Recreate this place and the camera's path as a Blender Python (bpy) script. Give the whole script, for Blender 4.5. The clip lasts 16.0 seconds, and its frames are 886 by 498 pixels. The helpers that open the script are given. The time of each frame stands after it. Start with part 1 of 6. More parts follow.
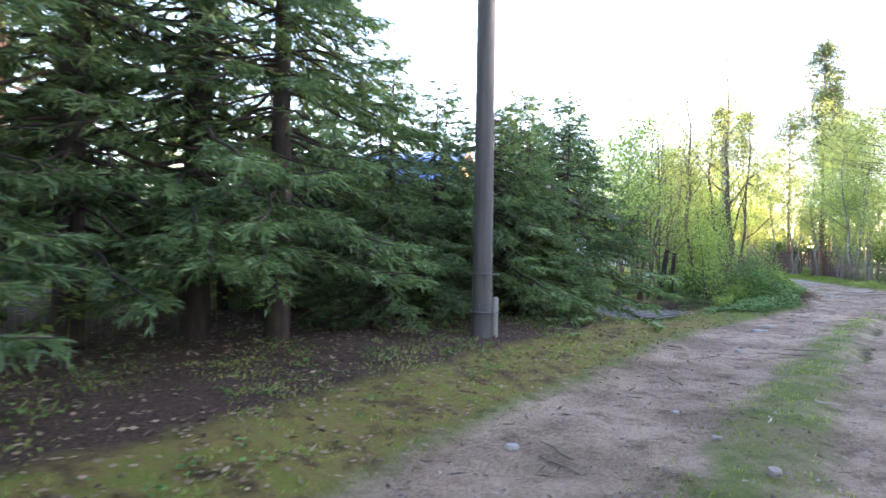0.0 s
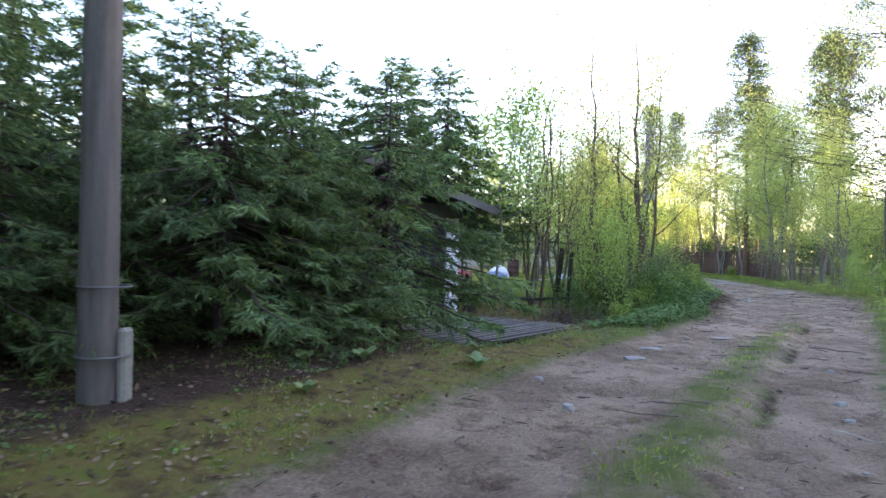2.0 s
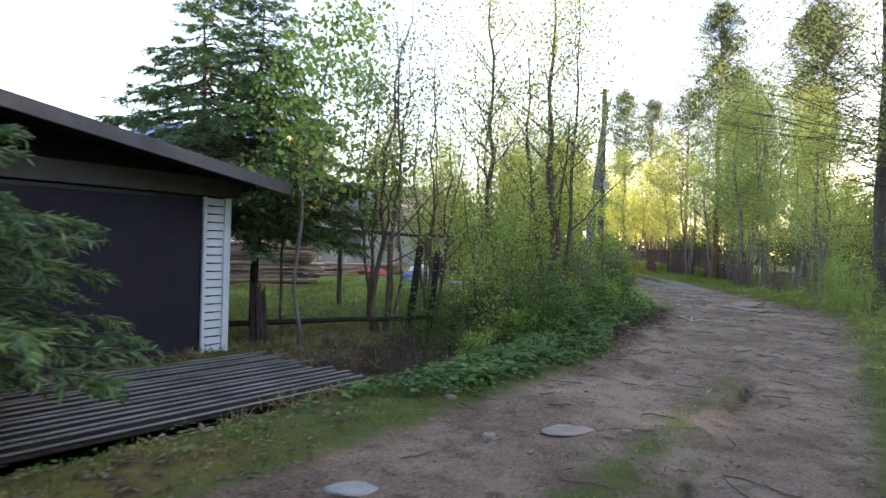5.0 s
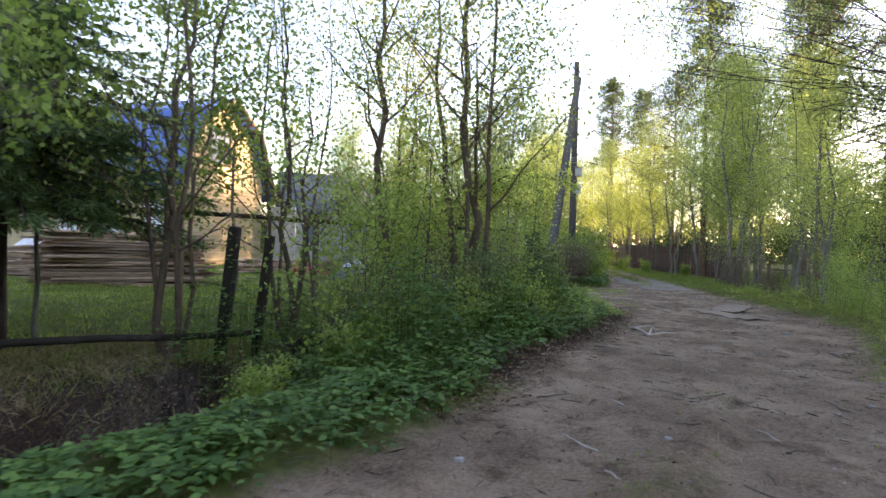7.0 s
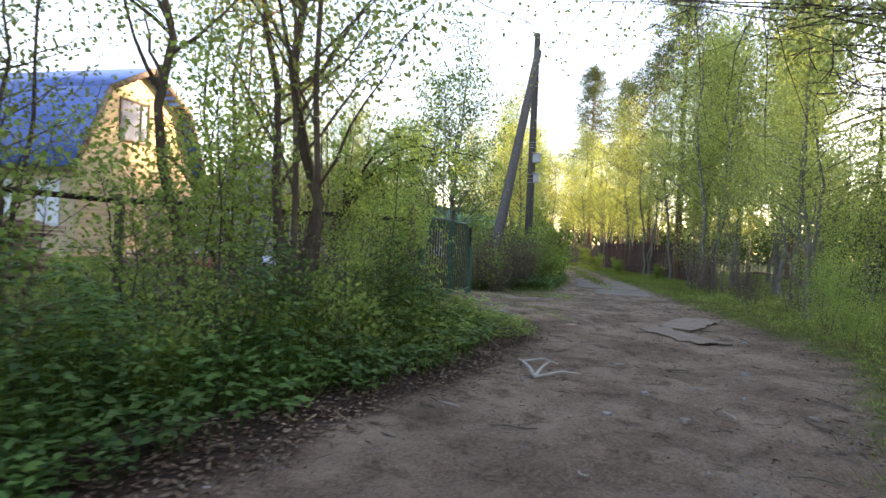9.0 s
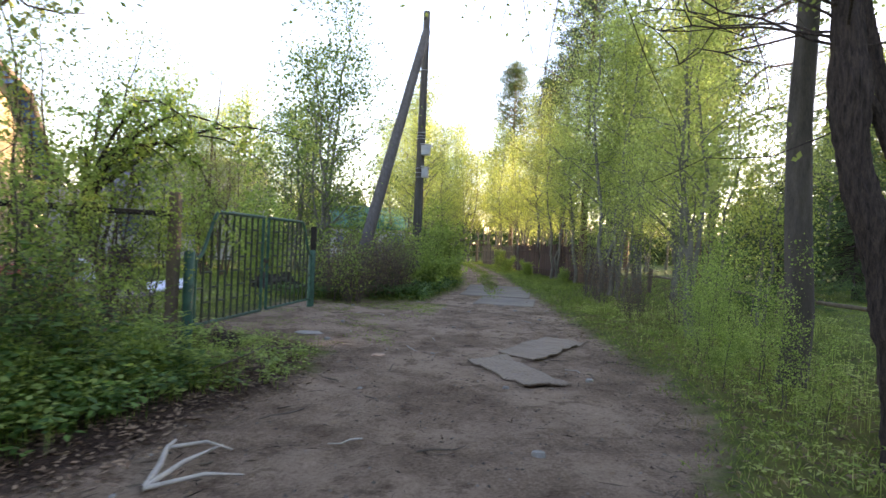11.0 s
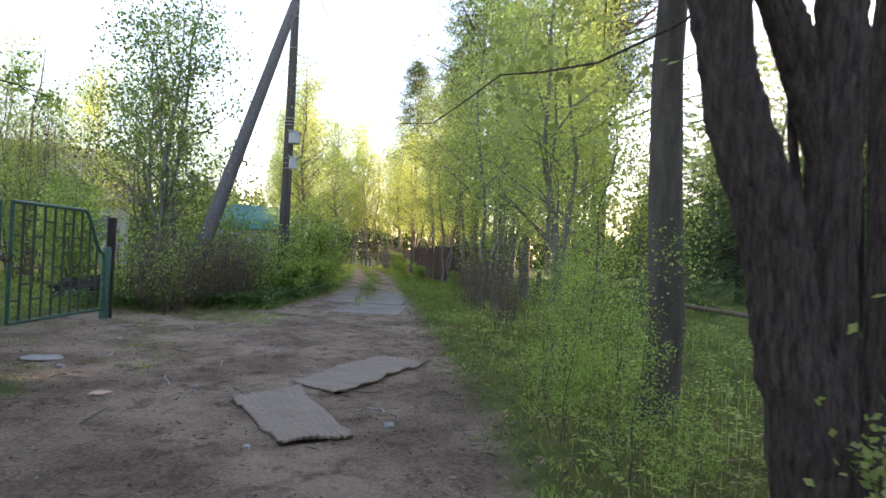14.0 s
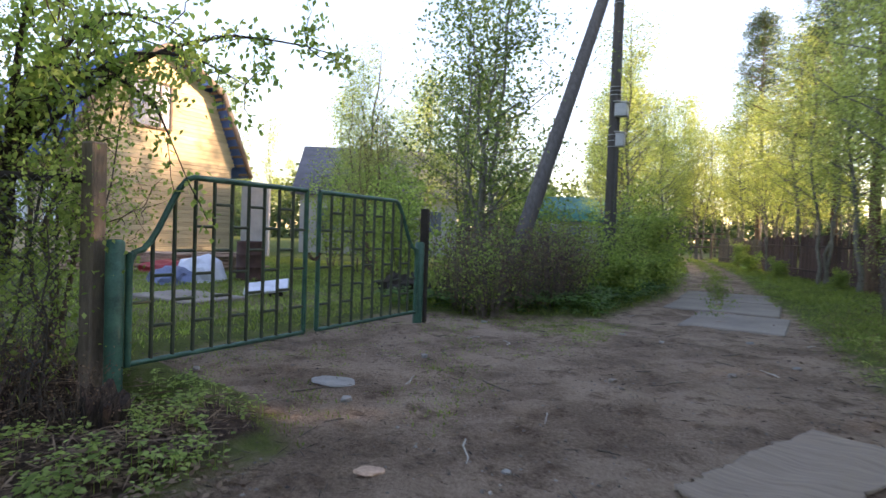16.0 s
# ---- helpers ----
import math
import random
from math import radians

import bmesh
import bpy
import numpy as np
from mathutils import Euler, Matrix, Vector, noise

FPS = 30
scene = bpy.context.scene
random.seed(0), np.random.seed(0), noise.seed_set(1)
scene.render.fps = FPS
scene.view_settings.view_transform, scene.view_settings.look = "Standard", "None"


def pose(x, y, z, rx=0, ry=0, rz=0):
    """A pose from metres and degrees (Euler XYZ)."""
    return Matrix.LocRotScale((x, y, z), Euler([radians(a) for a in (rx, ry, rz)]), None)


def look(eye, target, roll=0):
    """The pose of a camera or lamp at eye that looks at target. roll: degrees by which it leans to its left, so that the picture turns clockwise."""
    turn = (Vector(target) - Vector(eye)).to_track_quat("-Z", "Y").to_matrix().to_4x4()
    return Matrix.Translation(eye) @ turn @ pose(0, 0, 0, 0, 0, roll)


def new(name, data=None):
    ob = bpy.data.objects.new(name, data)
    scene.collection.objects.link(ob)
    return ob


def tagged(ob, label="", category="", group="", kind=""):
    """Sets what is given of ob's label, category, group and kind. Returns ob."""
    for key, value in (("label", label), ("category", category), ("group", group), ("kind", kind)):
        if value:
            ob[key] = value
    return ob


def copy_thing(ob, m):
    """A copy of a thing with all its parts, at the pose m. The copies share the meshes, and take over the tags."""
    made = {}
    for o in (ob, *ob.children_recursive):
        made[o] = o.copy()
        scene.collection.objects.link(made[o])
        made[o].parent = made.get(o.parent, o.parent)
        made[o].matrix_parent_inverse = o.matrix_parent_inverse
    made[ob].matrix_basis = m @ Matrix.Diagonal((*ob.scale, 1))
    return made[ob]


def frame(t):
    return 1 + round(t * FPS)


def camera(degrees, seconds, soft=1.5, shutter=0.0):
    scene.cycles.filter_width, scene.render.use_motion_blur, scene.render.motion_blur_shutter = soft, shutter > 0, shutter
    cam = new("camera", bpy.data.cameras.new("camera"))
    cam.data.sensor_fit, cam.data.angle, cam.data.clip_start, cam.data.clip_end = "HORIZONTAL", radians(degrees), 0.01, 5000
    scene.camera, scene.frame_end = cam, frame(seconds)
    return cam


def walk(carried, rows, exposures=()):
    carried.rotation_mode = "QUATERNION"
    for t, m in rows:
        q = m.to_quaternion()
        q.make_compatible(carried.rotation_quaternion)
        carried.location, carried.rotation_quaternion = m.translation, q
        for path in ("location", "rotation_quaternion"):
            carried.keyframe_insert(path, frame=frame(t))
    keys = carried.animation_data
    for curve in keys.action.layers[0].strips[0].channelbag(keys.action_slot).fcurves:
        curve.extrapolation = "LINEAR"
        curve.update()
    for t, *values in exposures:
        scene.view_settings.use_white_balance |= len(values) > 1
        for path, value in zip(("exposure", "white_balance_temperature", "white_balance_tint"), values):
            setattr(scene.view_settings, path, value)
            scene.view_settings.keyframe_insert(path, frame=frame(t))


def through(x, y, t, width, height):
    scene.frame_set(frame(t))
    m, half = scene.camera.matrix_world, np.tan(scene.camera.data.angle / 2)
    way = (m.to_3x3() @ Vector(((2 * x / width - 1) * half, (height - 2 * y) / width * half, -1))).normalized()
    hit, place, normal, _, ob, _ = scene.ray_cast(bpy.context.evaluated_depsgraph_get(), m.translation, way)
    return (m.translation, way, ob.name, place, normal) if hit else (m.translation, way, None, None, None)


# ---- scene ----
cam = camera(75.3, 16.0, 1.5, 0.28)
PATH = [
    (0, (-6.365, -17.159, 1.194), (-7.080, -15.291, 1.200), 1.19),
    (0.5, (-6.056, -16.226, 1.184), (-6.717, -14.338, 1.195), 1.01),
    (1, (-5.738, -15.333, 1.169), (-6.340, -13.426, 1.189), 0.79),
    (1.5, (-5.451, -14.436, 1.157), (-6.021, -12.519, 1.180), 0.59),
    (2, (-5.178, -13.587, 1.183), (-5.728, -11.664, 1.197), 0.96),
    (2.5, (-4.875, -12.775, 1.226), (-5.416, -10.849, 1.231), 1.15),
    (3, (-4.590, -11.946, 1.249), (-5.123, -10.019, 1.250), 1.45),
    (3.5, (-4.265, -11.087, 1.308), (-4.793, -9.158, 1.295), 2.00),
    (3.7, (-4.144, -10.792, 1.354), (-4.661, -8.860, 1.346), 2.11),
    (5.8, (-2.906, -7.015, 1.309), (-3.415, -5.081, 1.302), 1.41),
    (6, (-2.819, -6.627, 1.229), (-3.324, -4.692, 1.224), 1.37),
    (6.5, (-2.526, -5.749, 1.200), (-3.019, -3.811, 1.191), 1.53),
    (7, (-2.244, -4.895, 1.190), (-2.746, -2.959, 1.181), 1.57),
    (7.5, (-1.905, -4.102, 1.256), (-2.394, -2.162, 1.233), 2.05),
    (8, (-1.601, -3.147, 1.214), (-2.084, -1.206, 1.193), 2.24),
    (8.5, (-1.295, -2.365, 1.208), (-1.766, -0.421, 1.184), 2.39),
    (9, (-1.022, -1.586, 1.216), (-1.498, 0.357, 1.192), 2.57),
    (9.5, (-0.629, -0.893, 1.270), (-1.076, 1.057, 1.248), 2.43),
    (9.7, (-0.492, -0.612, 1.340), (-0.915, 1.343, 1.316), 2.57),
    (11.8, (1.119, 2.087, 1.310), (0.895, 4.074, 1.312), 1.95),
    (12, (1.263, 2.309, 1.259), (1.043, 4.297, 1.266), 1.66),
    (12.5, (1.576, 2.554, 1.311), (1.406, 4.547, 1.326), 1.73),
    (13, (1.752, 2.650, 1.327), (1.629, 4.646, 1.366), 2.18),
    (13.5, (1.764, 2.744, 1.308), (1.743, 4.744, 1.349), 2.63),
    (14, (1.568, 3.068, 1.267), (1.582, 5.068, 1.287), 2.88),
    (14.5, (1.371, 3.484, 1.257), (1.252, 5.480, 1.251), 2.89),
    (15, (1.116, 4.065, 1.254), (0.579, 5.992, 1.224), 2.50),
    (15.5, (0.899, 4.710, 1.276), (0.099, 6.542, 1.231), 2.36),
    (16, (0.644, 5.433, 1.254), (-0.362, 7.160, 1.200), 2.02),
]
walk(cam, [(t, look(eye, target, roll)) for t, eye, target, roll in PATH], [(0, 3.85, 7000, 32), (1, 3.6, 7000, 31), (2, 3.3, 7000, 31), (3.5, 3.1, 7200, 31), (6, 2.75, 7900, 30), (9.5, 2.7, 8000, 31), (12, 2.7, 7700, 31), (14.3, 2.8, 7700, 31), (15, 2.5, 7500, 31), (16, 2.53, 7500, 32)])
# ---- world, sun, exposure ----
SUN_ELEV, SUN_AZ = radians(11), radians(52)      # azimuth from +y towards +x
world = bpy.data.worlds.new("world")
scene.world = world
world.use_nodes = True
wn = world.node_tree
bg = wn.nodes["Background"]
sky = wn.nodes.new("ShaderNodeTexSky")
sky.sky_type, sky.sun_disc = "NISHITA", False
sky.sun_elevation, sky.sun_rotation = SUN_ELEV, SUN_AZ
sky.air_density, sky.dust_density, sky.ozone_density = 1.0, 0.4, 1.6
wn.links.new(sky.outputs[0], bg.inputs[0])
bg.inputs[1].default_value = 0.15
sun = new("sun", bpy.data.lights.new("sun", "SUN"))
sun.data.energy, sun.data.angle, sun.data.color = 3.2, radians(0.6), (1.0, 0.84, 0.62)
toward = Vector((math.sin(SUN_AZ) * math.cos(SUN_ELEV), math.cos(SUN_AZ) * math.cos(SUN_ELEV), math.sin(SUN_ELEV)))
sun.matrix_world = look(toward * 50, (0, 0, 0))

# ---- materials ----


def mat(name, base, rough=0.8, var=0.35, scale=6.0, fine=60.0, bump=0.3, metal=0.0, tint=None, spec=0.3, stretch=(1, 1, 1), coords="Object", rnd=0.0):
    m = bpy.data.materials.new(name)
    m.use_nodes = True
    n, l = m.node_tree.nodes, m.node_tree.links
    b = n["Principled BSDF"]
    co = n.new("ShaderNodeTexCoord")
    mp = n.new("ShaderNodeMapping")
    mp.inputs["Scale"].default_value = stretch
    l.new(co.outputs[coords], mp.inputs[0])
    a = n.new("ShaderNodeTexNoise")
    a.inputs["Scale"].default_value, a.inputs["Detail"].default_value = scale, 5
    f2 = n.new("ShaderNodeTexNoise")
    f2.inputs["Scale"].default_value, f2.inputs["Detail"].default_value = fine, 4
    for t in (a, f2):
        l.new(mp.outputs[0], t.inputs["Vector"])
    mixv = n.new("ShaderNodeMath")
    mixv.operation = "MULTIPLY_ADD"
    l.new(f2.outputs["Fac"], mixv.inputs[0])
    mixv.inputs[1].default_value = 0.45
    add = n.new("ShaderNodeMath")
    add.operation = "MULTIPLY"
    l.new(a.outputs["Fac"], add.inputs[0])
    add.inputs[1].default_value = 0.75
    l.new(add.outputs[0], mixv.inputs[2])
    ramp = n.new("ShaderNodeValToRGB")
    dark = [c * (1 - var) for c in base]
    light = list(tint) if tint else [min(1, c * (1 + var)) for c in base]
    ramp.color_ramp.elements[0].position, ramp.color_ramp.elements[1].position = 0.35, 0.85
    ramp.color_ramp.elements[0].color, ramp.color_ramp.elements[1].color = (*dark, 1), (*light, 1)
    l.new(mixv.outputs[0], ramp.inputs[0])
    out = ramp.outputs[0]
    if rnd:
        oi = n.new("ShaderNodeObjectInfo")
        hs = n.new("ShaderNodeHueSaturation")
        mr = n.new("ShaderNodeMapRange")
        mr.inputs[3].default_value, mr.inputs[4].default_value = 1 - rnd, 1 + rnd
        l.new(oi.outputs["Random"], mr.inputs[0])
        l.new(mr.outputs[0], hs.inputs["Value"])
        l.new(out, hs.inputs["Color"])
        out = hs.outputs[0]
    l.new(out, b.inputs["Base Color"])
    b.inputs["Roughness"].default_value, b.inputs["Metallic"].default_value = rough, metal
    b.inputs["Specular IOR Level"].default_value = spec
    if bump:
        bp = n.new("ShaderNodeBump")
        bp.inputs["Strength"].default_value, bp.inputs["Distance"].default_value = bump, 0.02
        l.new(mixv.outputs[0], bp.inputs["Height"])
        l.new(bp.outputs[0], b.inputs["Normal"])
    return m


def leaf_mat(name, dark, light, through=0.45, rough=0.55):
    m = bpy.data.materials.new(name)
    m.use_nodes = True
    n, l = m.node_tree.nodes, m.node_tree.links
    b = n["Principled BSDF"]
    geo = n.new("ShaderNodeNewGeometry")
    ramp = n.new("ShaderNodeValToRGB")
    ramp.color_ramp.elements[0].color, ramp.color_ramp.elements[1].color = (*dark, 1), (*light, 1)
    l.new(geo.outputs["Random Per Island"], ramp.inputs[0])
    co = n.new("ShaderNodeTexCoord")
    ns = n.new("ShaderNodeTexNoise")
    ns.inputs["Scale"].default_value = 0.9
    l.new(co.outputs["Object"], ns.inputs["Vector"])
    hs = n.new("ShaderNodeHueSaturation")
    mr = n.new("ShaderNodeMapRange")
    mr.inputs[1].default_value, mr.inputs[2].default_value, mr.inputs[3].default_value, mr.inputs[4].default_value = 0.3, 0.7, 0.7, 1.3
    l.new(ns.outputs["Fac"], mr.inputs[0])
    l.new(mr.outputs[0], hs.inputs["Value"])
    l.new(ramp.outputs[0], hs.inputs["Color"])
    l.new(hs.outputs[0], b.inputs["Base Color"])
    b.inputs["Roughness"].default_value, b.inputs["Specular IOR Level"].default_value = rough, 0.25
    tr = n.new("ShaderNodeBsdfTranslucent")
    warm = n.new("ShaderNodeMix")
    warm.data_type, warm.blend_type = "RGBA", "MULTIPLY"
    warm.inputs[0].default_value = 1.0
    warm.inputs["B"].default_value = (1.25, 1.25, 0.75, 1)
    l.new(hs.outputs[0], warm.inputs["A"])
    l.new(warm.outputs["Result"], tr.inputs["Color"])
    mx = n.new("ShaderNodeMixShader")
    mx.inputs[0].default_value = through
    l.new(b.outputs[0], mx.inputs[1])
    l.new(tr.outputs[0], mx.inputs[2])
    l.new(mx.outputs[0], n["Material Output"].inputs[0])
    return m


M_SPRUCE = leaf_mat("spruce_needles", (0.042, 0.088, 0.044), (0.16, 0.25, 0.1), 0.36)
M_PINE = leaf_mat("pine_needles", (0.05, 0.08, 0.035), (0.11, 0.16, 0.06), 0.3)
M_BIRCH = leaf_mat("birch_leaves", (0.225, 0.285, 0.085), (0.49, 0.55, 0.235), 0.66)
M_WILLOW = leaf_mat("willow_leaves", (0.17, 0.22, 0.07), (0.36, 0.4, 0.16), 0.55)
M_SHRUB = leaf_mat("shrub_leaves", (0.145, 0.235, 0.062), (0.4, 0.51, 0.175), 0.6)
M_COVER = leaf_mat("ground_cover", (0.033, 0.09, 0.025), (0.125, 0.235, 0.057), 0.32)
M_GRASS = leaf_mat("grass_blades", (0.11, 0.18, 0.04), (0.3, 0.37, 0.11), 0.48)
M_DRY = leaf_mat("dry_leaves", (0.06, 0.033, 0.02), (0.29, 0.2, 0.135), 0.15, 0.8)
M_MAPLE = leaf_mat("maple_leaves", (0.14, 0.22, 0.06), (0.34, 0.45, 0.15), 0.58)
M_ALDER = leaf_mat("alder_leaves", (0.085, 0.14, 0.05), (0.25, 0.32, 0.12), 0.5)
M_STRAW = leaf_mat("straw", (0.14, 0.11, 0.055), (0.36, 0.29, 0.16), 0.3, 0.8)
M_FARWOOD = leaf_mat("far_wood_leaves", (0.05, 0.085, 0.035), (0.15, 0.2, 0.075), 0.2, 0.8)
M_BARK = mat("bark", (0.09, 0.075, 0.06), 0.95, 0.5, 4, 30, 0.9, stretch=(3, 3, 0.7))
M_WILLOWBARK = mat("willow_bark", (0.13, 0.092, 0.066), 0.95, 0.45, 4, 30, 0.8, stretch=(3, 3, 0.7))
M_DARKBARK = mat("dark_bark", (0.026, 0.018, 0.014), 0.95, 0.85, 16, 80, 1.0, stretch=(3, 3, 0.5), tint=(0.12, 0.085, 0.07))
M_SPRUCEBARK = mat("spruce_bark", (0.06, 0.043, 0.036), 0.95, 0.5, 5, 30, 0.9, stretch=(3, 3, 0.8))
M_PALEBARK = mat("grey_bark", (0.16, 0.15, 0.12), 0.9, 0.5, 5, 25, 0.6, stretch=(2, 2, 1))
M_BIRCHBARK = mat("white_birch_bark", (0.4, 0.38, 0.33), 0.8, 0.7, 3, 14, 0.4, stretch=(1.5, 1.5, 4))
M_PINEBARK = mat("pine_bark", (0.17, 0.105, 0.07), 0.95, 0.5, 5, 24, 0.8, stretch=(3, 3, 0.8))
M_POLE = mat("weathered_pole", (0.098, 0.088, 0.08), 0.9, 0.4, 3, 40, 0.5, stretch=(6, 6, 0.4))
M_STUB = mat("concrete_stub", (0.22, 0.21, 0.18), 0.9, 0.3, 5, 40, 0.4)
M_CONC = mat("old_concrete", (0.24, 0.2, 0.165), 0.95, 0.3, 2.5, 40, 0.4, coords="Generated")
M_SLATE = mat("grey_slate_sheet", (0.18, 0.17, 0.156), 0.9, 0.5, 2.5, 30, 0.4)
M_WHITE = mat("weathered_white_paint", (0.6, 0.63, 0.64), 0.6, 0.14, 5, 40, 0.15)
M_DARKDOOR = mat("dark_garage_door", (0.02, 0.017, 0.024), 0.8, 0.3, 3, 30, 0.1)
M_DARKWALL = mat("dark_shed_board", (0.05, 0.05, 0.055), 0.8, 0.4, 3, 30, 0.2, stretch=(1, 1, 6))
M_FELT = mat("roofing_felt", (0.05, 0.043, 0.042), 0.95, 0.4, 4, 50, 0.4)
M_FASCIA = mat("weathered_fascia", (0.11, 0.1, 0.097), 0.85, 0.35, 3, 40, 0.2)
M_BLUE = mat("blue_metal_roof", (0.05, 0.12, 0.33), 0.4, 0.15, 2, 20, 0.05, spec=0.5)
M_PLANK = mat("pale_yellow_timber", (0.6, 0.44, 0.24), 0.75, 0.22, 2, 30, 0.2, stretch=(1, 0.3, 4), rnd=0.12)
M_LOG = mat("pale_log_wall", (0.42, 0.33, 0.2), 0.8, 0.25, 2, 30, 0.2, stretch=(1, 0.3, 4), rnd=0.14)
M_GREEN = mat("green_gate_paint", (0.02, 0.075, 0.055), 0.45, 0.35, 8, 60, 0.1, tint=(0.05, 0.15, 0.1))
M_RUST = mat("rusty_green_bar", (0.07, 0.06, 0.04), 0.7, 0.4, 9, 70, 0.2, tint=(0.06, 0.09, 0.05))
M_OLDWOOD = mat("old_grey_wood", (0.15, 0.115, 0.085), 0.95, 0.4, 5, 40, 0.5, stretch=(4, 4, 0.5), rnd=0.25)
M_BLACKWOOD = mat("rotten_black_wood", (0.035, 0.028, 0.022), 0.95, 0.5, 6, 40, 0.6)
M_BROWNFENCE = mat("brown_fence_board", (0.085, 0.05, 0.042), 0.9, 0.35, 4, 40, 0.3, stretch=(4, 4, 0.5), rnd=0.3)
M_MAT = mat("worn_grey_sheet", (0.27, 0.21, 0.16), 0.95, 0.28, 3, 60, 0.5, stretch=(1, 9, 1))
M_STONE = mat("pale_stone", (0.27, 0.255, 0.235), 0.9, 0.25, 6, 50, 0.4)
M_TWIG = mat("peeled_twig", (0.4, 0.36, 0.31), 0.8, 0.3, 9, 60, 0.2)
M_DEADTWIG = mat("dead_twig", (0.12, 0.095, 0.075), 0.95, 0.4, 9, 60, 0.2)
M_STEEL = mat("galvanised_box", (0.42, 0.43, 0.43), 0.55, 0.2, 5, 40, 0.1, metal=0.3)
M_BARREL = mat("rusty_barrel", (0.07, 0.035, 0.028), 0.8, 0.5, 6, 40, 0.3)
M_TARP = mat("pale_tarpaulin", (0.55, 0.57, 0.62), 0.5, 0.25, 4, 40, 0.3)
M_BOARD = mat("raw_boards", (0.42, 0.28, 0.2), 0.85, 0.45, 4, 40, 0.3, stretch=(1, 1, 3), rnd=0.5)
M_RED = mat("red_plastic", (0.32, 0.03, 0.035), 0.5, 0.3, 5, 30, 0.1)
M_BLUEBAG = mat("blue_grey_sack", (0.12, 0.15, 0.24), 0.6, 0.4, 5, 30, 0.2)
M_GREYROOF = mat("grey_shingle_roof", (0.15, 0.14, 0.145), 0.9, 0.3, 3, 30, 0.3)
M_GREENROOF = mat("green_metal_roof", (0.03, 0.16, 0.12), 0.5, 0.2, 3, 30, 0.1)
M_WALL2 = mat("pale_house_wall", (0.45, 0.44, 0.43), 0.85, 0.15, 3, 30, 0.1)
M_WIRE = mat("dark_wire", (0.1, 0.1, 0.1), 0.6, 0.2, 5, 30, 0.0)
M_GLASS = bpy.data.materials.new("window_glass")
M_GLASS.use_nodes = True
_g = M_GLASS.node_tree.nodes["Principled BSDF"]
_g.inputs["Base Color"].default_value, _g.inputs["Roughness"].default_value, _g.inputs["Metallic"].default_value = (0.16, 0.19, 0.24, 1), 0.08, 0.0
_g.inputs["Specular IOR Level"].default_value = 1.0


